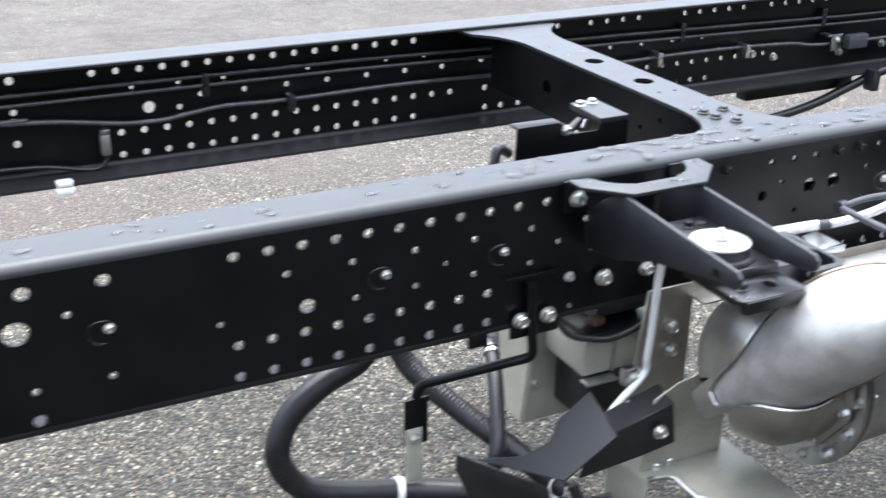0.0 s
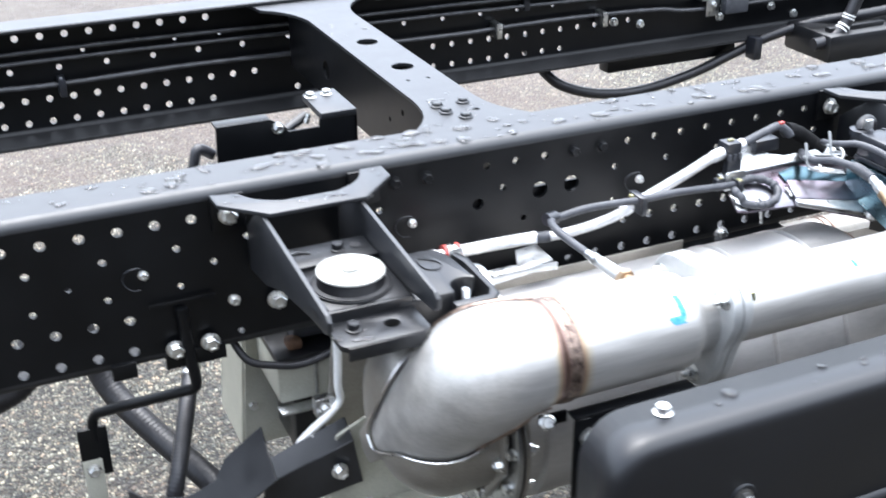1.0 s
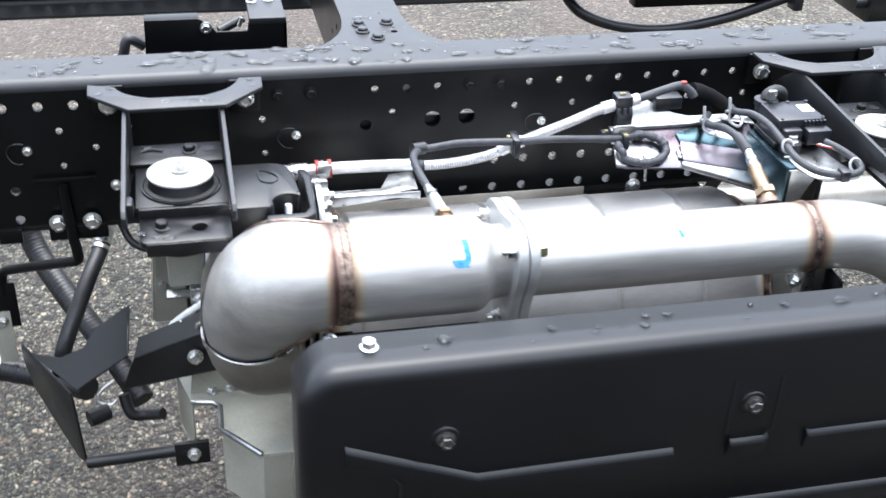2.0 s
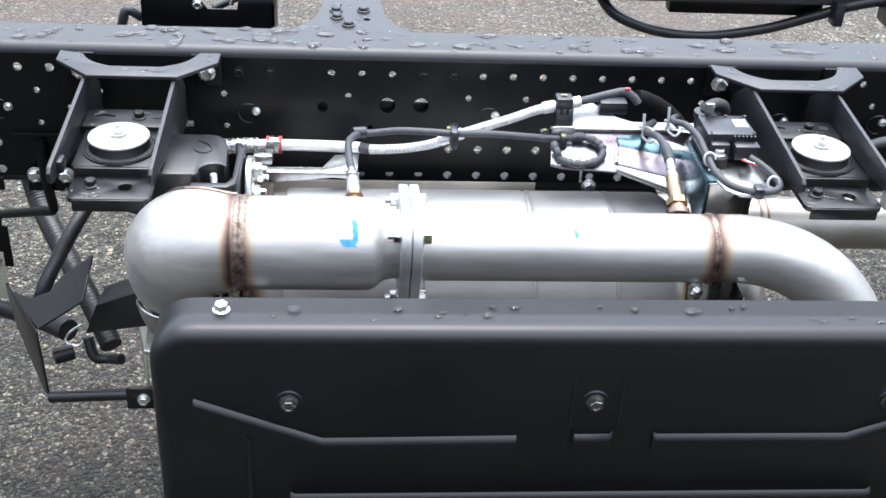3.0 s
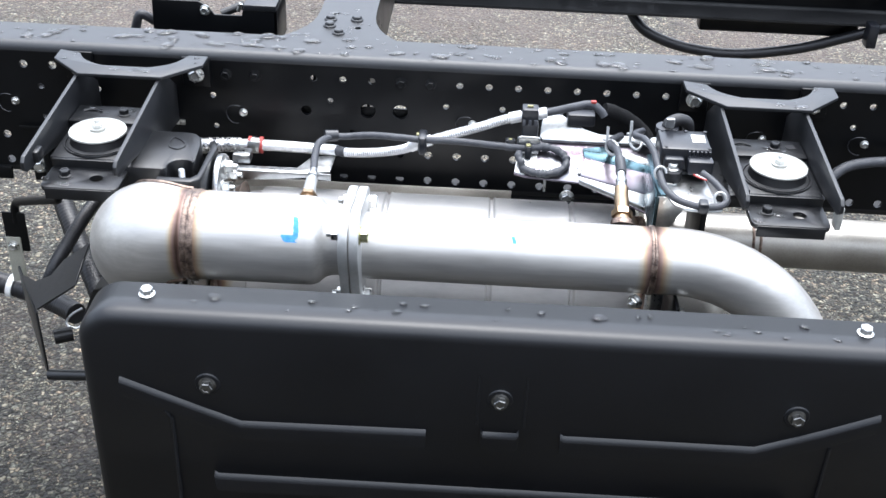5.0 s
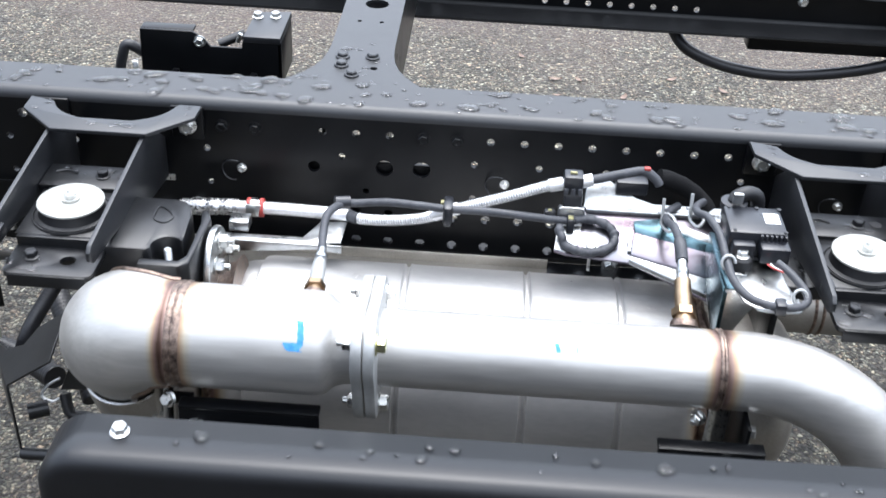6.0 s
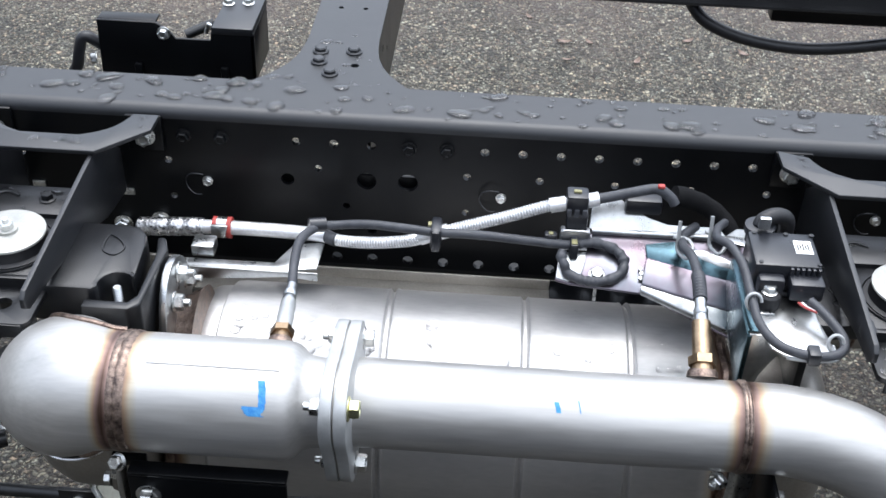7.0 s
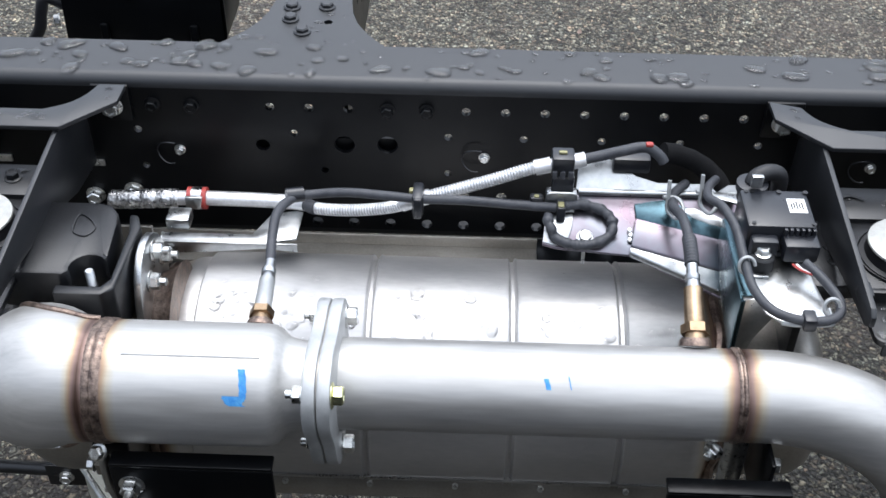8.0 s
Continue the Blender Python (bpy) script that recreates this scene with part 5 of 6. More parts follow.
box1 = thing("pressure_sensor", "black plastic differential pressure sensor with white label and plug", "sensor", (0.258, -0.200, 0.902))
case = part("case", boxed((-0.044, -0.034, 0.006), (0.032, 0.032, 0.044), 0.004), plastic, box1)
part("rim", boxed((-0.046, -0.036, 0.0), (0.034, 0.034, 0.008), 0.002), plastic, box1)
part("label_sticker", boxed((0.006, -0.010, 0.0440), (0.026, 0.015, 0.0446)), white_paint, case, "white sticker with small print")
for k in range(5):
    part("print_bar", boxed((0.009 + 0.003 * k, -0.004 + 0.002 * (k % 2), 0.0446), (0.0105 + 0.003 * k, 0.006 + 0.002 * (k % 3), 0.0449)), black_cast, case)
part("plug", boxed((-0.005, -0.056, 0.010), (0.034, -0.030, 0.034), 0.004), plastic, box1, "black cable plug")
for k in range(6):
    part("fin", boxed((-0.004 + 0.0062 * k, -0.038, 0.032), (-0.0002 + 0.0062 * k, -0.033, 0.042), 0.0008), plastic, case)
port = part("port", lathe([(0, 0.015), (0.012, 0.015), (0.013, 0.018), (0.022, 0.018), (0.023, 0.013), (0.023, 0)], 28, Matrix.Translation((-0.026, 0.046, 0.020)) @ pose(0, 0, 0, 0, -90, 0)), plastic, box1, "round black hose port")
part("hose_end", tube(spline([(-0.026, 0.046, 0.040), (-0.022, 0.050, 0.047), (-0.008, 0.056, 0.050), (0.006, 0.062, 0.043), (0.011, 0.066, 0.028), (0.012, 0.068, 0.005)], 6), 0.0098, 18), rubber, box1, "black rubber hose elbow")
part("port_clip", boxed((-0.032, 0.030, 0.046), (-0.018, 0.037, 0.062), 0.002), zinc, port, "zinc spring clip")
part("tower", boxed((-0.040, -0.050, 0.0), (-0.010, -0.034, 0.034), 0.004), plastic, case, "sloped black housing end")
for k in range(4):
    part("dimple", lathe([(0, 0.0026), (0.0006, 0.0026), (0.0006, 0)], 10, Matrix.Translation((-0.037 + 0.066 * (k % 2), -0.029 + 0.056 * (k // 2), 0.0442)) @ pose(0, 0, 0, 0, -90, 0)), black_cast, case)
for k in range(3):
    part("screw", lathe([(0, 0.003), (0.001, 0.003), (0.001, 0)], 10, Matrix.Translation((-0.03 + 0.03 * k, 0.027, 0.0441)) @ pose(0, 0, 0, 0, -90, 0)), black_cast, box1)

wires = thing("sensor_cable", "dark grey cable looping round the pressure sensor shelf", "cable", (0.247, -0.316, 0.906))
wi = Matrix.Translation((-0.25, 0.30, -0.89))
path = spline([(0.276, -0.253, 0.909), (0.292, -0.275, 0.905), (0.306, -0.302, 0.897), (0.298, -0.322, 0.894), (0.27, -0.328, 0.893), (0.235, -0.318, 0.896), (0.216, -0.29, 0.902), (0.210, -0.25, 0.912), (0.206, -0.21, 0.92), (0.196, -0.175, 0.922), (0.185, -0.155, 0.917), (0.19, -0.12, 0.905), (0.205, -0.09, 0.895)], 8)
part("cable", tube([wi @ q for q in path], 0.0053, 12), sleeve_grey, wires)
for k, c in enumerate((red_rubber, white_paint, plastic, white_paint)):
    part("wire", tube([wi @ q for q in spline([(0.264 + 0.004 * k, -0.252, 0.905), (0.270 + 0.003 * k, -0.262, 0.906), (0.282 + 0.001 * k, -0.268, 0.905)], 4)], 0.0015, 6), c, wires)
part("clip", boxed(wi @ Vector((0.262, -0.337, 0.885)), wi @ Vector((0.276, -0.318, 0.902)), 0.003), plastic, wires, "black plastic clip")
wi = Matrix.Translation((-0.247, 0.316, -0.906))
second = spline([(0.152, -0.270, 0.918), (0.153, -0.235, 0.922), (0.152, -0.190, 0.917), (0.147, -0.155, 0.906), (0.150, -0.125, 0.90), (0.17, -0.095, 0.895)], 8)
part("sensor_lead", tube([wi @ q for q in second], 0.0058, 12), sleeve_grey, wires)
part("lead_boot", tube([wi @ q for q in resample(second[0:10], 0.0015)], lambda s: 0.0078 + 0.0007 * math.sin(s * 1400), 12), sleeve_grey, wires)
bundle = spline([(0.138, -0.088, 0.935), (0.155, -0.084, 0.930), (0.178, -0.08, 0.918), (0.20, -0.082, 0.902), (0.215, -0.095, 0.888)], 8)
part("taped_sleeve", tube([wi @ q for q in resample(bundle, 0.002)], lambda s: 0.0125 + 0.0016 * noise.noise(Vector((s * 55, 3, 0))), 16), cloth_tape, wires, "black cloth-taped bundle")
for x, y, z in ((0.292, -0.328, 0.915), (0.209, -0.278, 0.926)):
    part("wire_hook", tube([wi @ (Vector((x, y, z)) + 0.0085 * Vector((math.cos(a), 0.5 * math.sin(a), math.sin(a)))) for a in [radians(20 * k) for k in range(15)]], 0.0020, 8), satin_zinc, wires, "bent wire hook")

# ---- bolts and fittings on the rails ----
for x in (-1.474, -1.074, -0.874, -0.474, -0.075, 0.425, 0.60):
    b = bolt(near_inv @ Vector((x, -0.0005, 0.856)), (0, -1, 0), 0.010, near_rail, flange=True, name="stud")
    part("cable_tie", tube([near_inv @ Vector((x - 0.012 + 0.017 * math.cos(a), -0.004 - 0.006 * math.sin(a) ** 2, 0.856 + 0.017 * math.sin(a))) for a in [radians(q) for q in range(60, 300, 15)]], 0.0009, 6), plastic, near_rail)
for x, z, w in ((-0.691, 0.781, 0.020), (-0.844, 0.735, 0.019), (-0.794, 0.735, 0.019), (-0.60, 0.776, 0.018), (-0.546, 0.786, 0.018), (0.10, 0.722, 0.018), (-0.752, 0.79, 0.012)):
    bolt(near_inv @ Vector((x, -0.0085 if w > 0.0185 else -0.0005, z)), (0, -1, 0), w, near_rail)
part("tab", boxed(near_inv @ Vector((-0.718, -0.004, 0.830)), near_inv @ Vector((-0.700, -0.0005, 0.841)), 0.001), bolt_metal, near_rail)
part("tab", boxed(near_inv @ Vector((-0.594, -0.004, 0.827)), near_inv @ Vector((-0.577, -0.0005, 0.837)), 0.001), bolt_metal, near_rail)
for x0, x1 in ((-0.935, -0.90), (-0.86, -0.772)):
    part("backing_strip", boxed(near_inv @ Vector((x0, -0.0075, 0.702)), near_inv @ Vector((x1, -0.0005, 0.727)), 0.002), black_paint, near_rail)
for k in range(-4, -2):
    bolt(near_inv @ Vector((0.05 * k, -0.0005, ROW[0])), (0, -1, 0), 0.014, near_rail, black_paint)
for k in (-10, -9):
    bolt(near_inv @ Vector((0.05 * k, -0.0005, ROW[0])), (0, -1, 0), 0.014, near_rail, black_paint)

# tubes and cables along the far rail
for z0, z1 in ((0.899, 0.894), (0.878, 0.873)):
    pipe = thing("brake_line", "thin dark grey brake line clipped along the far rail", "pipe", (-0.2, 1.02, 0.88), "brake lines")
    part("tube", tube([(-3.8, 0.006, z0 - 0.88), (-1.27, 0.006, z0 - 0.88), (-0.5, 0.006, z0 - 0.881), (-0.2, 0.006, z1 - 0.881), (0.25, 0.006, z1 - 0.885), (1.05, 0.006, z1 - 0.90), (3.5, 0.006, z1 - 0.92)], 0.0045, 12), pipe_black, pipe)
    for x in (-0.85, 0.45, 0.95):
        part("clip", boxed((x, 0.0, z1 - 0.90), (x + 0.016, 0.02, z1 - 0.872), 0.002), plastic, pipe)
wavy = thing("cable_harness", "thin dark grey line sagging along the far rail", "cable", (-0.8, 1.01, 0.80))
part("cable", tube([Vector(q) - Vector((-0.8, 1.01, 0.80)) for q in spline([(-3.5, 1.02, 0.84), (-1.6, 1.02, 0.847), (-1.472, 1.02, 0.843), (-1.361, 1.02, 0.835), (-1.223, 1.02, 0.815), (-1.138, 1.02, 0.813), (-1.075, 1.02, 0.821), (-0.998, 1.02, 0.828), (-0.864, 1.02, 0.825), (-0.58, 1.02, 0.829), (-0.30, 1.02, 0.824), (0.064, 1.02, 0.818), (0.246, 1.02, 0.821), (0.439, 1.02, 0.820), (0.642, 1.02, 0.813), (0.76, 1.01, 0.802), (1.2, 1.01, 0.80), (3.0, 1.01, 0.79)], 8)], 0.0055, 12), pipe_black, wavy)
for x, z in ((0.163, 0.822), (0.46, 0.816), (-0.86, 0.825)):
    part("clip", boxed((x + 0.8, -0.016, z - 0.822), (x + 0.815, 0.026, z - 0.785), 0.002), bolt_metal if x > 0 else plastic, wavy)
lead = thing("sensor_lead", "thin black lead with metal plug on the far rail", "cable", (-1.3, 1.02, 0.74))
part("cable", tube([Vector(q) - Vector((-1.3, 1.02, 0.74)) for q in spline([(-2.4, 1.02, 0.76), (-1.6, 1.02, 0.748), (-1.484, 1.02, 0.746), (-1.394, 1.02, 0.74), (-1.303, 1.02, 0.722), (-1.272, 1.02, 0.735), (-1.269, 1.022, 0.76)], 8)], 0.005, 10), hose_black, lead)
part("plug", boxed((0.02, -0.012, 0.012), (0.04, 0.012, 0.058), 0.003), steel_dull, lead, "dull metal plug")
part("plug_end", boxed((0.022, -0.012, 0.058), (0.04, 0.012, 0.07), 0.003), zinc, lead)
clamp = thing("clamp", "white plastic clamp on the far rail's lower flange", "clamp", (-1.364, 0.955, 0.70))
part("band", boxed((-0.025, -0.01, 0.0165), (0.009, 0.012, 0.030), 0.004), white_paint, clamp)
part("band", boxed((-0.027, -0.012, 0.0), (0.010, 0.010, 0.0145), 0.004), white_paint, clamp)

block = thing("junction_block", "small zinc bracket with connectors on the far rail", "bracket", (0.82, 1.0, 0.795))
part("plate", boxed((-0.045, -0.004, -0.012), (-0.005, 0.0, 0.036), 0.001), zinc, block)
part("arm", boxed((-0.06, -0.004, 0.03), (-0.04, 0.03, 0.036), 0.001), zinc, block)
part("plug", boxed((-0.004, -0.03, -0.005), (0.07, -0.005, 0.035), 0.004), sleeve_grey, block)
bolt((-0.025, -0.0045, 0.02), (0, -1, 0), 0.012, block)
for x, z in ((0.60, 0.775), (0.52, 0.79), (0.85, 0.765), (1.02, 0.775), (1.1, 0.745)):
    bolt(far_inv @ Vector((x, 1.0395, z)), (0, -1, 0), 0.016, far_rail)

droop = thing("drooping_hose", "black rubber hose drooping below the far rail", "hose", (0.6, 1.01, 0.61))
part("hose", tube([Vector(q) - Vector((0.6, 1.01, 0.61)) for q in spline([(0.26, 1.10, 0.80), (0.29, 1.08, 0.74), (0.325, 1.03, 0.678), (0.37, 1.01, 0.645), (0.465, 1.01, 0.614), (0.59, 1.01, 0.604), (0.74, 1.0, 0.63), (0.855, 0.98, 0.675), (0.95, 0.95, 0.72), (1.06, 0.90, 0.76), (1.2, 0.85, 0.78), (1.6, 0.85, 0.80)], 8)], 0.0135, 14), hose_black, droop)
part("clip", boxed((0.285, -0.09, 0.06), (0.31, -0.05, 0.12), 0.004), plastic, droop)
sill = thing("rail_reinforcement", "black steel channel below the far rail", "channel", (1.0, 1.0, 0.66))
part("channel", boxed((-0.515, 0.0, 0.006), (-0.115, 0.046, 0.0515), 0.006), black_paint, sill)
tank = thing("reservoir", "black steel reservoir box beside the far rail", "tank", (1.1, 0.75, 0.60))
part("box", boxed((-0.10, 0.02, 0.085), (0.5, 0.2, 0.16), 0.012), black_cast, tank)
part("bracket", boxed((-0.08, 0.05, 0.159), (0.1, 0.07, 0.172), 0.003), black_cast, tank)
striped = thing("coolant_hose", "black hose with white stripe bands rising beside the reservoir", "hose", (1.07, 0.80, 0.75))
sp = spline([(0.97, 0.80, 0.735), (1.0, 0.80, 0.737), (1.04, 0.80, 0.75), (1.068, 0.80, 0.78), (1.082, 0.80, 0.81), (1.10, 0.80, 0.85), (1.13, 0.80, 0.91), (1.2, 0.82, 1.0)], 8)
part("hose", tube([q - Vector((1.07, 0.80, 0.75)) for q in sp], 0.016, 16), hose_black, striped)
for k in (20, 22, 27, 29):
    part("band", tube([sp[k] - Vector((1.07, 0.80, 0.75)), sp[k].lerp(sp[k + 1], 0.8) - Vector((1.07, 0.80, 0.75))], 0.0168, 16), white_paint, striped, "white stripe band")

# ---- valve box inside the near rail ----
valve = thing("valve_box", "black bracket with valve and bolts fixed inside the rail", "valve", (-0.58, 0.27, 0.86))
qi = Matrix.Translation((0.58, -0.27, -0.86))
part("front_plate", slab([(-0.70, 0.83), (-0.47, 0.83), (-0.458, 0.87), (-0.458, 0.942), (-0.523, 0.942), (-0.525, 0.927), (-0.578, 0.927), (-0.588, 0.94), (-0.607, 0.952), (-0.696, 0.952)], 0.005, qi @ Matrix(((1, 0, 0, 0), (0, 0, 1, 0.27), (0, 1, 0, 0), (0, 0, 0, 1))), bevel=0.001), black_paint, valve)
part("top_block", slab([(-0.522, 0.268), (-0.459, 0.268), (-0.459, 0.385), (-0.52, 0.375)], 0.012, qi @ Matrix.Translation((0, 0, 0.938)), bevel=0.002), wet_lit_paint, valve)
part("side_plate", boxed(qi @ Vector((-0.464, 0.27, 0.86)), qi @ Vector((-0.459, 0.38, 0.938)), 0.001), black_paint, valve)
part("top_fold", boxed(qi @ Vector((-0.696, 0.274, 0.948)), qi @ Vector((-0.607, 0.30, 0.9525)), 0.001), black_paint, valve)
part("gusset", boxed(qi @ Vector((-0.645, 0.262, 0.84)), qi @ Vector((-0.633, 0.27, 0.885)), 0.003), black_paint, valve)
part("gusset", boxed(qi @ Vector((-0.512, 0.262, 0.84)), qi @ Vector((-0.50, 0.27, 0.885)), 0.003), black_paint, valve)
part("valve_body", tube([qi @ Vector((-0.572, 0.305, 0.916)), qi @ Vector((-0.530, 0.325, 0.930))], 0.008, 18), black_cast, valve)
part("fitting", tube([qi @ Vector((-0.538, 0.30, 0.925)), qi @ Vector((-0.532, 0.30, 0.94))], 0.004, 12), bolt_metal, valve, "bright metal fitting")
bolt(qi @ Vector((-0.595, 0.2695, 0.936)), (0, -1, 0), 0.014, valve)
bolt(qi @ Vector((-0.708, 0.28, 0.881)), (-1, -0.3, 0), 0.014, valve)
for x, y in ((-0.512, 0.352), (-0.482, 0.357)):
    bolt(qi @ Vector((x, y, 0.9505)), (0, 0, 1), 0.013, valve)
part("hose", tube([qi @ q for q in spline([(-0.70, 0.29, 0.90), (-0.725, 0.285, 0.915), (-0.735, 0.28, 0.89), (-0.745, 0.28, 0.86), (-0.79, 0.28, 0.80)], 6)], 0.009, 12), hose_black, valve, "short black hose")
part("stay", boxed(qi @ Vector((-0.60, 0.0075, 0.84)), qi @ Vector((-0.56, 0.27, 0.848)), 0.002), black_paint, valve)

# ---- hoses, guard and brackets below the rail ----


GUARD = ((-0.934, 0.018, 0.490), (-0.835, -0.150, 0.515), (-0.752, -0.165, 0.583), (-0.748, -0.079, 0.618), (-0.803, -0.071, 0.573), (-0.825, -0.086, 0.548), (-0.864, -0.067, 0.520), (-0.915, -0.012, 0.496))
guard = thing("black_guard", "black folded steel guard plate below the rail", "guard", (-0.84, 0.0, 0.45))
gi = Matrix.Translation((0.84, 0, -0.45))
part("top_plate", sheet([gi @ Vector(q) for q in GUARD], 0.004), black_cast, guard)
way = Vector((-0.848 + 0.934, -0.124 - 0.025, 0)).normalized()
m = gi @ Matrix(((way.x, 0, way.y, -0.934), (way.y, 0, -way.x, 0.025), (0, 1, 0, 0.489), (0, 0, 0, 1)))
part("front_plate", slab([(0, 0.003), (0.172, 0.003), (0.178, -0.03), (0.192, -0.125), (0.165, -0.132), (0.03, -0.075), (0.0, -0.03)], 0.004, m, bevel=0.001), black_cast, guard)
part("stub", tube([gi @ Vector((-0.83, -0.115, 0.43)), gi @ Vector((-0.80, -0.10, 0.43))], 0.014, 20), black_cast, guard)
part("lower_rod", tube([gi @ Vector((-0.838, -0.145, 0.365)), gi @ Vector((-0.68, -0.17, 0.392))], 0.010, 14), black_cast, guard, "black steel rod")
part("rod_tab", boxed(gi @ Vector((-0.70, -0.178, 0.365)), gi @ Vector((-0.645, -0.170, 0.41)), 0.002), black_cast, guard)
bolt(gi @ Vector((-0.67, -0.179, 0.388)), (0, -1, 0.1), 0.015, guard)
arm_a, arm_b, arm_c = gi @ Vector((-0.632, -0.145, 0.603)), gi @ Vector((-0.620, -0.145, 0.525)), gi @ Vector((-0.68, -0.138, 0.512))
arm_d, arm_e = gi @ Vector((-0.775, -0.10, 0.470)), gi @ Vector((-0.752, -0.095, 0.527))
arm = part("arm", sheet([arm_a, arm_b, arm_c, arm_d, arm_e], 0.004), black_cast, guard, "black folded arm from guard to bracket")
part("arm_top", sheet([arm_a, arm_e, gi @ Vector((-0.745, -0.045, 0.532)), gi @ Vector((-0.628, -0.095, 0.612))], 0.004), black_cast, guard)
bolt(gi @ Vector((-0.655, -0.146, 0.556)), (0.05, -1, 0.15), 0.017, arm)
part("wire_loop", tube([gi @ q for q in spline([(-0.79, -0.06, 0.46), (-0.81, -0.07, 0.45), (-0.815, -0.085, 0.44), (-0.795, -0.09, 0.435), (-0.78, -0.075, 0.44)], 5)], 0.0025, 8), zinc, guard, "bright wire hook")
part("coupling", tube([gi @ q for q in spline([(-0.775, -0.085, 0.45), (-0.765, -0.10, 0.42), (-0.74, -0.10, 0.415), (-0.715, -0.115, 0.425)], 5)], 0.0095, 12), hose_black, guard)

support = thing("support_bracket", "grey-green primed sheet steel bracket with bolts below the chamber", "bracket", (-0.57, -0.24, 0.42))
ui = Matrix.Translation((0.57, 0.24, -0.42))
shelf = [(-0.690, -0.06), (-0.668, -0.142), (-0.634, -0.150), (-0.623, -0.160), (-0.624, -0.217), (-0.567, -0.286), (-0.522, -0.287), (-0.47, -0.33), (-0.47, -0.06)]
ledge = part("shelf", slab(shelf, 0.004, ui @ Matrix.Translation((0, 0, 0.461)), bevel=0.001), green_steel, support)
part("rolled_edge", tube([ui @ Vector((x, y, 0.464)) for x, y in shelf[1:6]], 0.0045, 8), zinc, support, "bright rolled edge")
for (xa, ya), (xb, yb), deep in ((shelf[0], shelf[1], 0.10), (shelf[4], shelf[5], 0.12), (shelf[5], shelf[6], 0.16), (shelf[6], shelf[7], 0.16)):
    part("drop_plate", sheet([ui @ Vector(q) for q in ((xa, ya, 0.461), (xb, yb, 0.461), (xb, yb, 0.461 - deep), (xa, ya, 0.461 - deep))], 0.004), green_steel, support)
part("upright", sheet([ui @ Vector(q) for q in ((-0.668, -0.118, 0.465), (-0.50, -0.118, 0.465), (-0.50, -0.118, 0.64), (-0.606, -0.118, 0.62), (-0.650, -0.118, 0.60))], 0.004), green_steel, support)
part("stay_rod", tube([ui @ Vector((-0.675, -0.079, 0.578)), ui @ Vector((-0.565, -0.087, 0.583))], 0.0035, 10), zinc, support, "thin bright rod")
part("plain_plate", sheet([ui @ Vector(q) for q in ((-0.640, -0.030, 0.54), (-0.52, -0.030, 0.54), (-0.52, -0.030, 0.75), (-0.615, -0.030, 0.75))], 0.005), steel_dull, support, "dull steel mounting plate with two bolts")
for x, z in ((-0.592, 0.705), (-0.590, 0.66)):
    bolt(ui @ Vector((x + 0.03, -0.036, z - 0.03)), (0, -1, 0), 0.018, support)
for x, y in ((-0.634, -0.121), (-0.605, -0.118), (-0.575, -0.112)):
    bolt(ui @ Vector((x, y, 0.4655)), (0, 0, 1), 0.014, ledge)
part("back_panel", sheet([ui @ Vector(q) for q in ((-0.725, 0.16, 0.42), (-0.54, 0.16, 0.42), (-0.54, 0.16, 0.735), (-0.70, 0.16, 0.735))], 0.004), green_steel, support)
part("panel_side", sheet([ui @ Vector(q) for q in ((-0.725, 0.16, 0.42), (-0.70, 0.16, 0.735), (-0.70, 0.30, 0.735), (-0.725, 0.30, 0.42))], 0.004), green_steel, support)
inner = part("tank_box", boxed(ui @ Vector((-0.690, 0.03, 0.572)), ui @ Vector((-0.55, 0.158, 0.645)), 0.006), green_steel, support, "grey-green box with rounded edges")
# black sheet added to darken the box's lit top
part("dark_top_sheet", boxed(ui @ Vector((-0.692, 0.02, 0.646)), ui @ Vector((-0.548, 0.158, 0.660)), 0.003), black_cast, support)
part("lower_box", boxed(ui @ Vector((-0.665, 0.045, 0.46)), ui @ Vector((-0.55, 0.155, 0.57)), 0.008), black_cast, support)
part("ledge", boxed(ui @ Vector((-0.695, 0.005, 0.566)), ui @ Vector((-0.63, 0.03, 0.571)), 0.002), zinc, support)
part("fold_line", boxed(ui @ Vector((-0.632, 0.0275, 0.572)), ui @ Vector((-0.626, 0.031, 0.645)), 0.001), zinc, inner)
bolt(ui @ Vector((-0.700, 0.158, 0.655)), (0, -1, 0), 0.014, support)
bolt(ui @ Vector((-0.705, 0.158, 0.50)), (0, -1, 0), 0.014, support)
part("pump", lathe([(0, 0.0), (0, 0.035), (0.01, 0.04), (0.10, 0.04), (0.11, 0.03), (0.11, 0)], 24, ui @ Matrix.Translation((-0.655, 0.08, 0.70))), sleeve_grey, support, "dark grey round casting")
rusty = surface("rusty_casting", (0.06, 0.03, 0.018), (0.16, 0.09, 0.05), (0.6, 0.8), 0.2, scale=60, fine=400, bump=0.5)
part("casting", boxed(ui @ Vector((-0.67, 0.035, 0.660)), ui @ Vector((-0.645, 0.06, 0.678)), 0.006), rusty, support, "rusty brown casting")

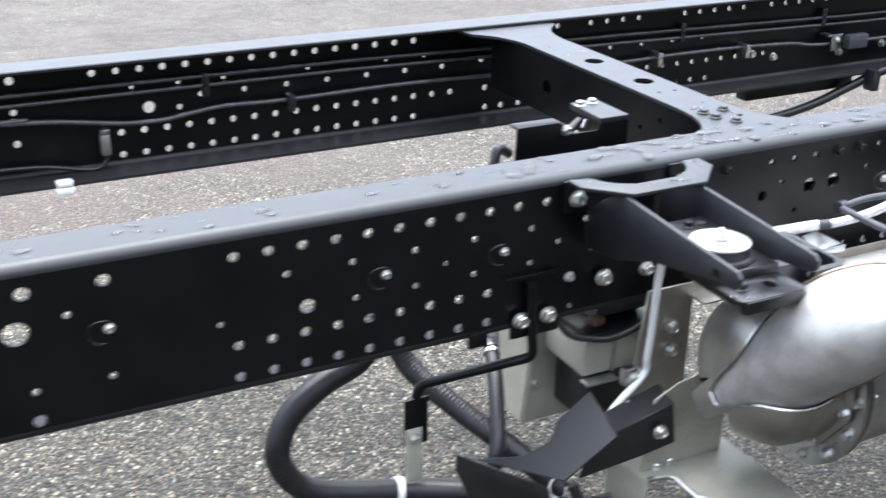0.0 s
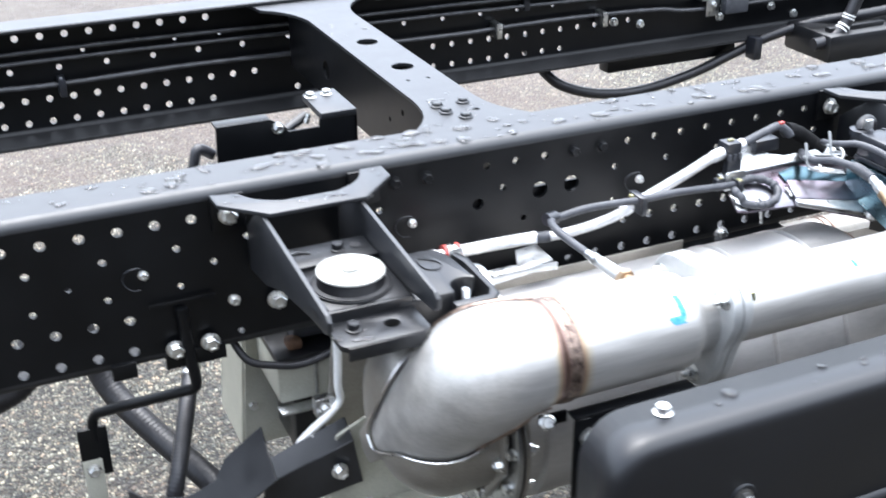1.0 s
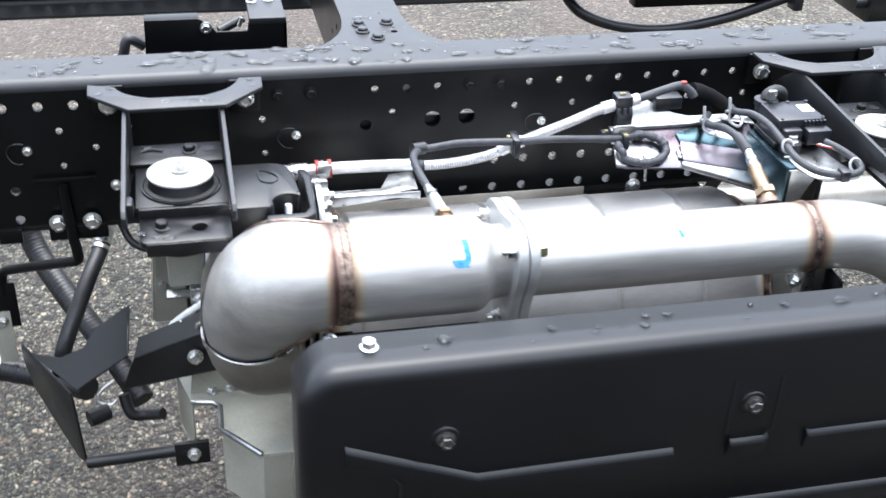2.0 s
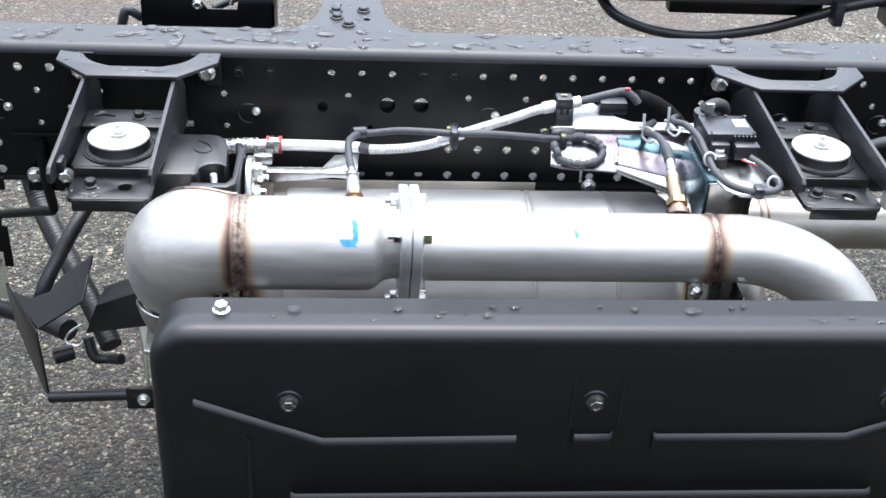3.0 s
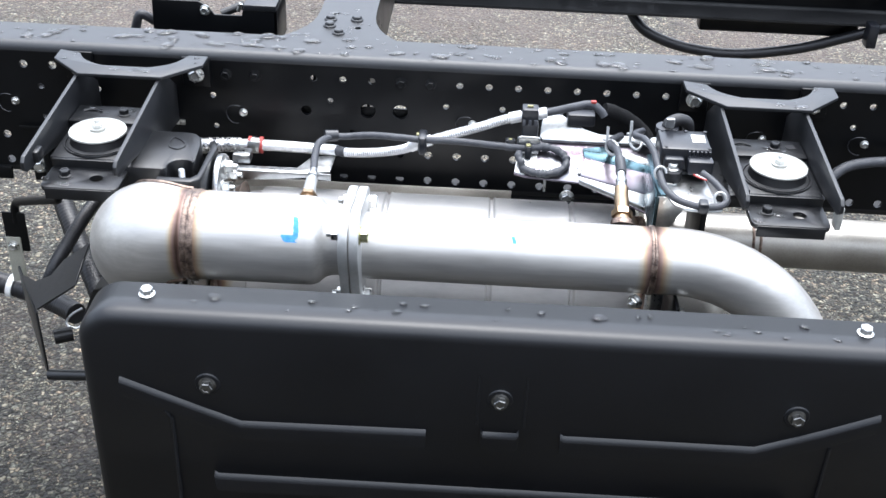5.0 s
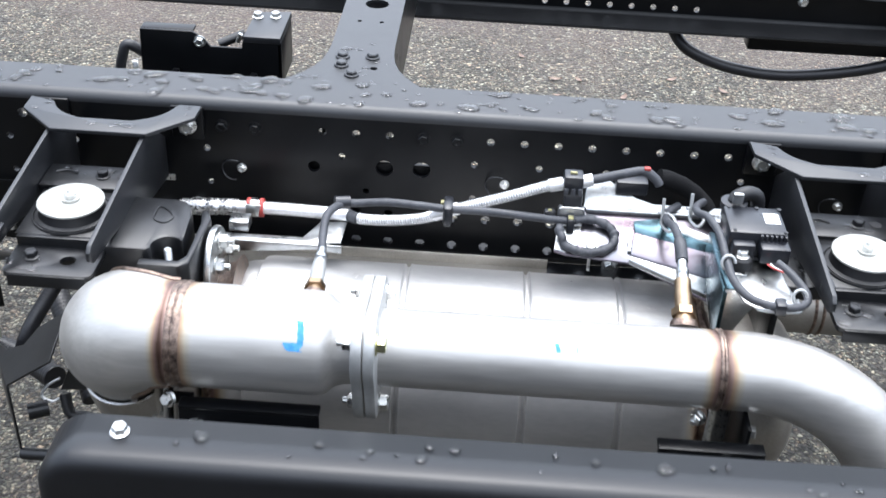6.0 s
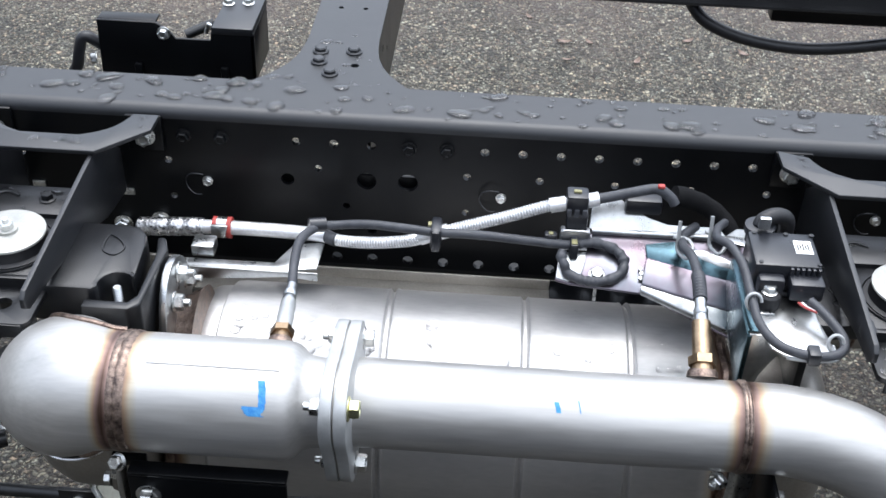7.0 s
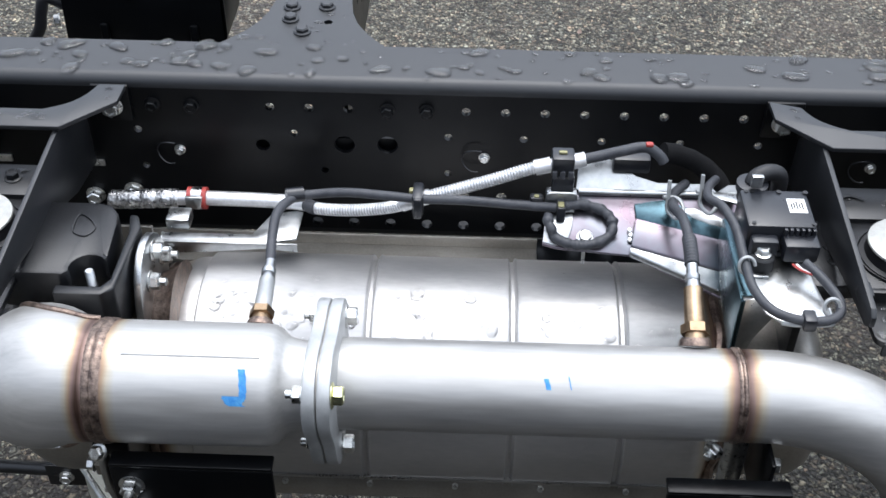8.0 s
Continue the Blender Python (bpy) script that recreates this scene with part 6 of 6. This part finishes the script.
white_tube = thing("drain_tube", "thin white plastic tube with zinc clamp below the hanger", "tube", (-0.62, -0.05, 0.60))
part("tube", tube([Vector(q) - Vector((-0.62, -0.05, 0.60)) for q in spline([(-0.620, -0.066, 0.82), (-0.620, -0.061, 0.775), (-0.621, -0.058, 0.69), (-0.622, -0.055, 0.64), (-0.618, -0.050, 0.612), (-0.638, -0.055, 0.594), (-0.67, -0.06, 0.575), (-0.69, -0.062, 0.558), (-0.708, -0.064, 0.532)], 6)], 0.0062, 12), white_paint, white_tube)
part("clamp", boxed((-0.036, 0.004, -0.016), (-0.004, 0.022, 0.016), 0.003), zinc, white_tube, "zinc clamp")
bolt((-0.021, 0.0035, 0.0), (0, -1, 0), 0.014, white_tube)

rod = thing("bent_rod", "black bent steel rod with flat end plate holding hoses", "rod", (-0.9, 0.06, 0.62))
ri = Matrix.Translation((0.9, -0.06, -0.62))
part("rod", tube([ri @ q for q in resample(spline([(-0.83, -0.012, 0.80), (-0.826, -0.014, 0.72), (-0.822, -0.014, 0.68), (-0.826, -0.008, 0.664), (-0.85, 0.012, 0.650), (-0.94, 0.096, 0.594), (-0.958, 0.112, 0.581), (-0.965, 0.115, 0.565), (-0.966, 0.115, 0.53)], 8), 0.006)], 0.0085, 14), black_paint, rod)
part("head_plate", boxed(ri @ Vector((-0.873, -0.0105, 0.806)), ri @ Vector((-0.78, -0.0078, 0.812)), 0.0008), black_paint, rod)
part("end_plate", boxed(ri @ Vector((-0.991, 0.108, 0.47)), ri @ Vector((-0.946, 0.114, 0.56)), 0.002), black_paint, rod)
part("zinc_plate", boxed(ri @ Vector((-0.990, 0.1035, 0.40)), ri @ Vector((-0.960, 0.1075, 0.505)), 0.002), green_steel, rod)
bolt(ri @ Vector((-0.975, 0.103, 0.487)), (0, -1, 0), 0.015, rod)


def corrugated(points, r, pitch, name, label, ends=()):
    h = thing(name, label, "hose", points[len(points) // 2])
    o = Vector(points[len(points) // 2])
    line = resample(spline(points, 10), pitch / 3)
    part("hose", tube([q - o for q in line], lambda s: r * (1 + 0.028 * math.sin(s * math.tau / pitch)), 16), hose_black, h)
    for a, b, m, lab in ends:
        i0, i1 = int(a * (len(line) - 1)), int(b * (len(line) - 1))
        part("collar", tube([q - o for q in line[i0:i1 + 1]], r * 1.16, 18), m, h, lab)
    return h


corrugated([(-1.02, 0.20, 0.70), (-1.05, 0.14, 0.65), (-1.132, 0.12, 0.624), (-1.191, 0.12, 0.576), (-1.213, 0.12, 0.508), (-1.177, 0.12, 0.44), (-1.107, 0.12, 0.405), (-0.985, 0.115, 0.376), (-0.90, 0.08, 0.37), (-0.84, 0.03, 0.38)], 0.0215, 0.0075, "corrugated_hose", "thick black corrugated hose looping below the rail", ((0.755, 0.77, white_paint, "white marker band"),))
corrugated([(-0.965, 0.32, 0.76), (-0.95, 0.29, 0.66), (-0.925, 0.245, 0.553), (-0.875, 0.165, 0.498), (-0.822, 0.085, 0.456), (-0.78, 0.02, 0.42), (-0.75, -0.03, 0.39)], 0.0205, 0.0075, "corrugated_hose", "thick black corrugated hose running down under the rail", ())
corrugated([(-0.79, 0.175, 0.62), (-0.80, 0.155, 0.592), (-0.822, 0.10, 0.565), (-0.845, 0.05, 0.53), (-0.86, 0.02, 0.505), (-0.872, 0.005, 0.475), (-0.88, 0.0, 0.44)], 0.0135, 0.006, "corrugated_hose", "thin black corrugated hose with metal end fitting", ((0.0, 0.12, bolt_metal, "metal end fitting"), (0.14, 0.17, bolt_metal, "metal clip")))
under = thing("black_cable", "black cable sagging under the rail edge", "cable", (-0.68, 0.02, 0.66))
part("cable", tube([Vector(q) - Vector((-0.68, 0.02, 0.66)) for q in spline([(-0.76, 0.04, 0.72), (-0.74, 0.01, 0.68), (-0.70, 0.0, 0.665), (-0.66, -0.005, 0.66), (-0.61, -0.01, 0.675), (-0.57, 0.0, 0.70)], 8)], 0.006, 10), hose_black, under)
rear = thing("grey_hose", "grey hose bending along the rail beside the second hanger", "hose", (0.58, -0.05, 0.83))
part("hose", tube([Vector(q) - Vector((0.55, -0.05, 0.85)) for q in spline([(0.47, -0.10, 0.78), (0.492, -0.08, 0.82), (0.515, -0.06, 0.85), (0.56, -0.045, 0.862), (0.65, -0.04, 0.866), (1.0, -0.04, 0.87), (1.8, -0.04, 0.87)], 8)], 0.009, 12), sleeve_grey, rear)

# ---- unseen plain wall, added behind the camera to darken reflections ----
wall_mat = surface("added_plaster_wall", (0.14, 0.135, 0.13), (0.22, 0.215, 0.20), (0.8, 0.95), scale=2, fine=60, bump=0.2)
tagged(part("added_wall_south", boxed((-16, -8.3, 0), (16, -8, 4.5)), wall_mat), "unseen tall grey plastered wall, added behind the camera", "wall", kind="structure")

# ---- fallen leaves on the yard ----
leaf_mat = surface("dead_leaf", (0.13, 0.088, 0.066), (0.32, 0.235, 0.185), (0.5, 0.7), scale=60, fine=400, bump=0.3)
bm = bmesh.new()
rows = []
for k in range(9):
    u = k / 8
    w = 0.011 * math.sin(math.pi * u) ** 0.8 * (1 - 0.25 * u)
    rows.append([bm.verts.new((0.05 * (u - 0.5), w * v, 0.003 + 0.006 * (2 * u - 1) ** 2 + 0.004 * abs(v))) for v in (-1, -0.5, 0, 0.5, 1)])
for a, b in zip(rows, rows[1:]):
    for k in range(4):
        bm.faces.new((a[k], a[k + 1], b[k + 1], b[k]))
bmesh.ops.remove_doubles(bm, verts=bm.verts, dist=1e-5)
leaf = part("fallen_leaf", bm, leaf_mat)
leaf.location = (0.135, 2.182, 0)
tagged(leaf, "small curled reddish brown dead leaf on the asphalt", "leaf", "fallen leaves")
leaf_rng = random.Random(3)
spots = [(0.139, 2.06), (0.217, 2.189), (0.544, 2.235), (0.365, 2.069), (0.717, 2.164)]
spots += [(leaf_rng.uniform(-1.2, 3.5), leaf_rng.uniform(1.7, 4.5)) for _ in range(22)]
for x, y in spots:
    copy_thing(leaf, pose(x, y, 0, 0, 0, leaf_rng.uniform(0, 360)) @ Matrix.Scale(leaf_rng.uniform(0.5, 1.0), 4))

# ---- rain drops ----
water = bpy.data.materials.new("rain_water")
water.use_nodes = True
wt = water.node_tree
wt.nodes.remove(wt.nodes["Principled BSDF"])
clear = node(wt, "ShaderNodeBsdfTransparent", Color=(1, 1, 1, 1))
shine = node(wt, "ShaderNodeBsdfGlossy", Roughness=0.04)
edge_gloss = node(wt, "ShaderNodeFresnel", IOR=1.45)
skin = node(wt, "ShaderNodeMixShader")
wt.links.new(edge_gloss.outputs[0], skin.inputs[0])
wt.links.new(clear.outputs[0], skin.inputs[1])
wt.links.new(shine.outputs[0], skin.inputs[2])
lens = node(wt, "ShaderNodeBsdfGlass", Roughness=0.02, IOR=1.33)
film = node(wt, "ShaderNodeMixShader")
film.inputs[0].default_value = 0.4
wt.links.new(skin.outputs[0], film.inputs[1])
wt.links.new(lens.outputs[0], film.inputs[2])
wt.links.new(film.outputs[0], wt.nodes["Material Output"].inputs["Surface"])


def drops(name, places, label, high=0.36):
    """Flat irregular drops: places of (position, normal, radius, stretch, turn)."""
    bm = bmesh.new()
    for p, n, r, st, turn in places:
        m = Matrix.Translation(p) @ Vector(n).to_track_quat("Z", "Y").to_matrix().to_4x4() @ pose(0, 0, 0, 0, 0, turn)
        ph = random.uniform(0, 6.28)
        rings = []
        for u, w in ((1.0, -0.02), (0.93, 0.16), (0.72, 0.30), (0.38, 0.38)):
            rings.append([bm.verts.new(m @ Vector((u * r * st * math.cos(a) * (1 + 0.10 * math.sin(2 * a + ph) + 0.06 * math.sin(3 * a + 2 * ph)), u * r * math.sin(a) * (1 + 0.10 * math.sin(2 * a + ph) + 0.06 * math.sin(3 * a + 2 * ph)), w * r * high))) for a in [k * math.tau / 12 for k in range(12)]])
        tip = bm.verts.new(m @ Vector((0, 0, 0.4 * r * high)))
        for a, b in zip(rings, rings[1:]):
            for k in range(12):
                bm.faces.new((a[k], a[(k + 1) % 12], b[(k + 1) % 12], b[k]))
        for k in range(12):
            bm.faces.new((rings[-1][k], rings[-1][(k + 1) % 12], tip))
    return tagged(part(name, bm, water, smooth=60), label, "water drops", kind="stuff")


rng = random.Random(7)


def flat_drops(n, x0, x1, y0, y1, z, big):
    out = []
    for _ in range(n):
        r = big * (0.25 + 0.75 * rng.random() ** 2.2)
        out.append(((rng.uniform(x0, x1), rng.uniform(y0, y1), z), (0, 0, 1), r, rng.uniform(1.0, 1.5), rng.uniform(-40, 40)))
    return out


drops("rain_drops", flat_drops(60, -2.0, -0.9, 0.014, 0.084, TOP, 0.009) + flat_drops(210, -0.9, 1.2, 0.014, 0.084, TOP, 0.0125), "clear rain drops lying on the rail's top flange", 0.75)
drops("rain_drops", flat_drops(9, -0.36, -0.27, 0.12, 0.28, PLATE, 0.009) + flat_drops(7, -0.36, -0.27, 0.64, 0.75, PLATE, 0.010) + flat_drops(8, -0.41, -0.22, 0.094, 0.12, PLATE, 0.009), "clear rain drops on the cross member")
drops("rain_drops", flat_drops(24, -0.45, 0.44, -0.668, -0.635, 0.9152, 0.008), "clear rain drops along the cover's top", 0.75)
drops("rain_drops", [d for cx in (-0.65, 0.397) for d in flat_drops(6, cx - 0.055, cx + 0.05, -0.166, -0.118, 0.9095, 0.008) + flat_drops(5, cx - 0.06, cx - 0.006, -0.342, -0.295, 0.8895, 0.008) + flat_drops(5, cx - 0.06, cx + 0.06, -0.10, -0.078, 0.9631, 0.007) + flat_drops(3, cx - 0.115, cx - 0.09, -0.05, -0.02, 0.9631, 0.006) + flat_drops(3, cx + 0.09, cx + 0.115, -0.05, -0.02, 0.9631, 0.006)], "clear rain drops on the hangers")
places = []
for _ in range(150):
    a = radians(rng.gauss(70, 11))
    n = Vector((0, -math.cos(a), math.sin(a)))
    x = rng.uniform(-0.40, 0.17)
    if min(abs(x + 0.209), abs(x + 0.036), abs(x - 0.094)) > 0.016:
        places.append((Vector((x, MY, MZ)) + n * (MR + 0.0002), n, 0.0085 * (0.25 + 0.75 * rng.random() ** 2), rng.uniform(0.85, 1.1), rng.uniform(0, 90)))
drops("rain_drops", places, "clear rain drops on the canister", 0.6)

# chalk marks on the pipe
def chalk(points, width, cy, cz, r):
    """A rough painted stroke that follows the round pipe: points of (x, angle)."""
    bm = bmesh.new()
    rows = []
    for (xa, aa), (xb, ab) in zip(points, points[1:]):
        for k in range(6):
            x, a = xa + (xb - xa) * k / 6, aa + (ab - aa) * k / 6
            rag = [width / 2 * (1 + 0.35 * noise.noise(Vector((x * 900, a * 0.9, side)))) for side in (1, 7)]
            rows.append([bm.verts.new((x + dx, cy - (r + 0.0004) * math.cos(radians(a)), cz + (r + 0.0004) * math.sin(radians(a)))) for dx in (-rag[0], 0.0, rag[1])])
    for p, q in zip(rows, rows[1:]):
        for k in (0, 1):
            bm.faces.new((p[k], p[k + 1], q[k + 1], q[k]))
    bmesh.ops.transform(bm, matrix=oi, verts=bm.verts)
    return part("chalk_mark", bm, blue_chalk, outlet, "blue chalk mark")


chalk([(-0.313, 61), (-0.311, 50), (-0.310, 42), (-0.311, 35), (-0.314, 31)], 0.0075, LY, LZ, LR)
chalk([(-0.323, 37), (-0.321, 33.5), (-0.319, 30), (-0.317, 27.5)], 0.017, LY, LZ, LR)
chalk([(-0.009, 60), (-0.007, 52), (-0.006, 46)], 0.005, PY, PZ, PR)
chalk([(0.014, 64), (0.016, 52), (0.017, 47)], 0.0011, PY, PZ, PR)
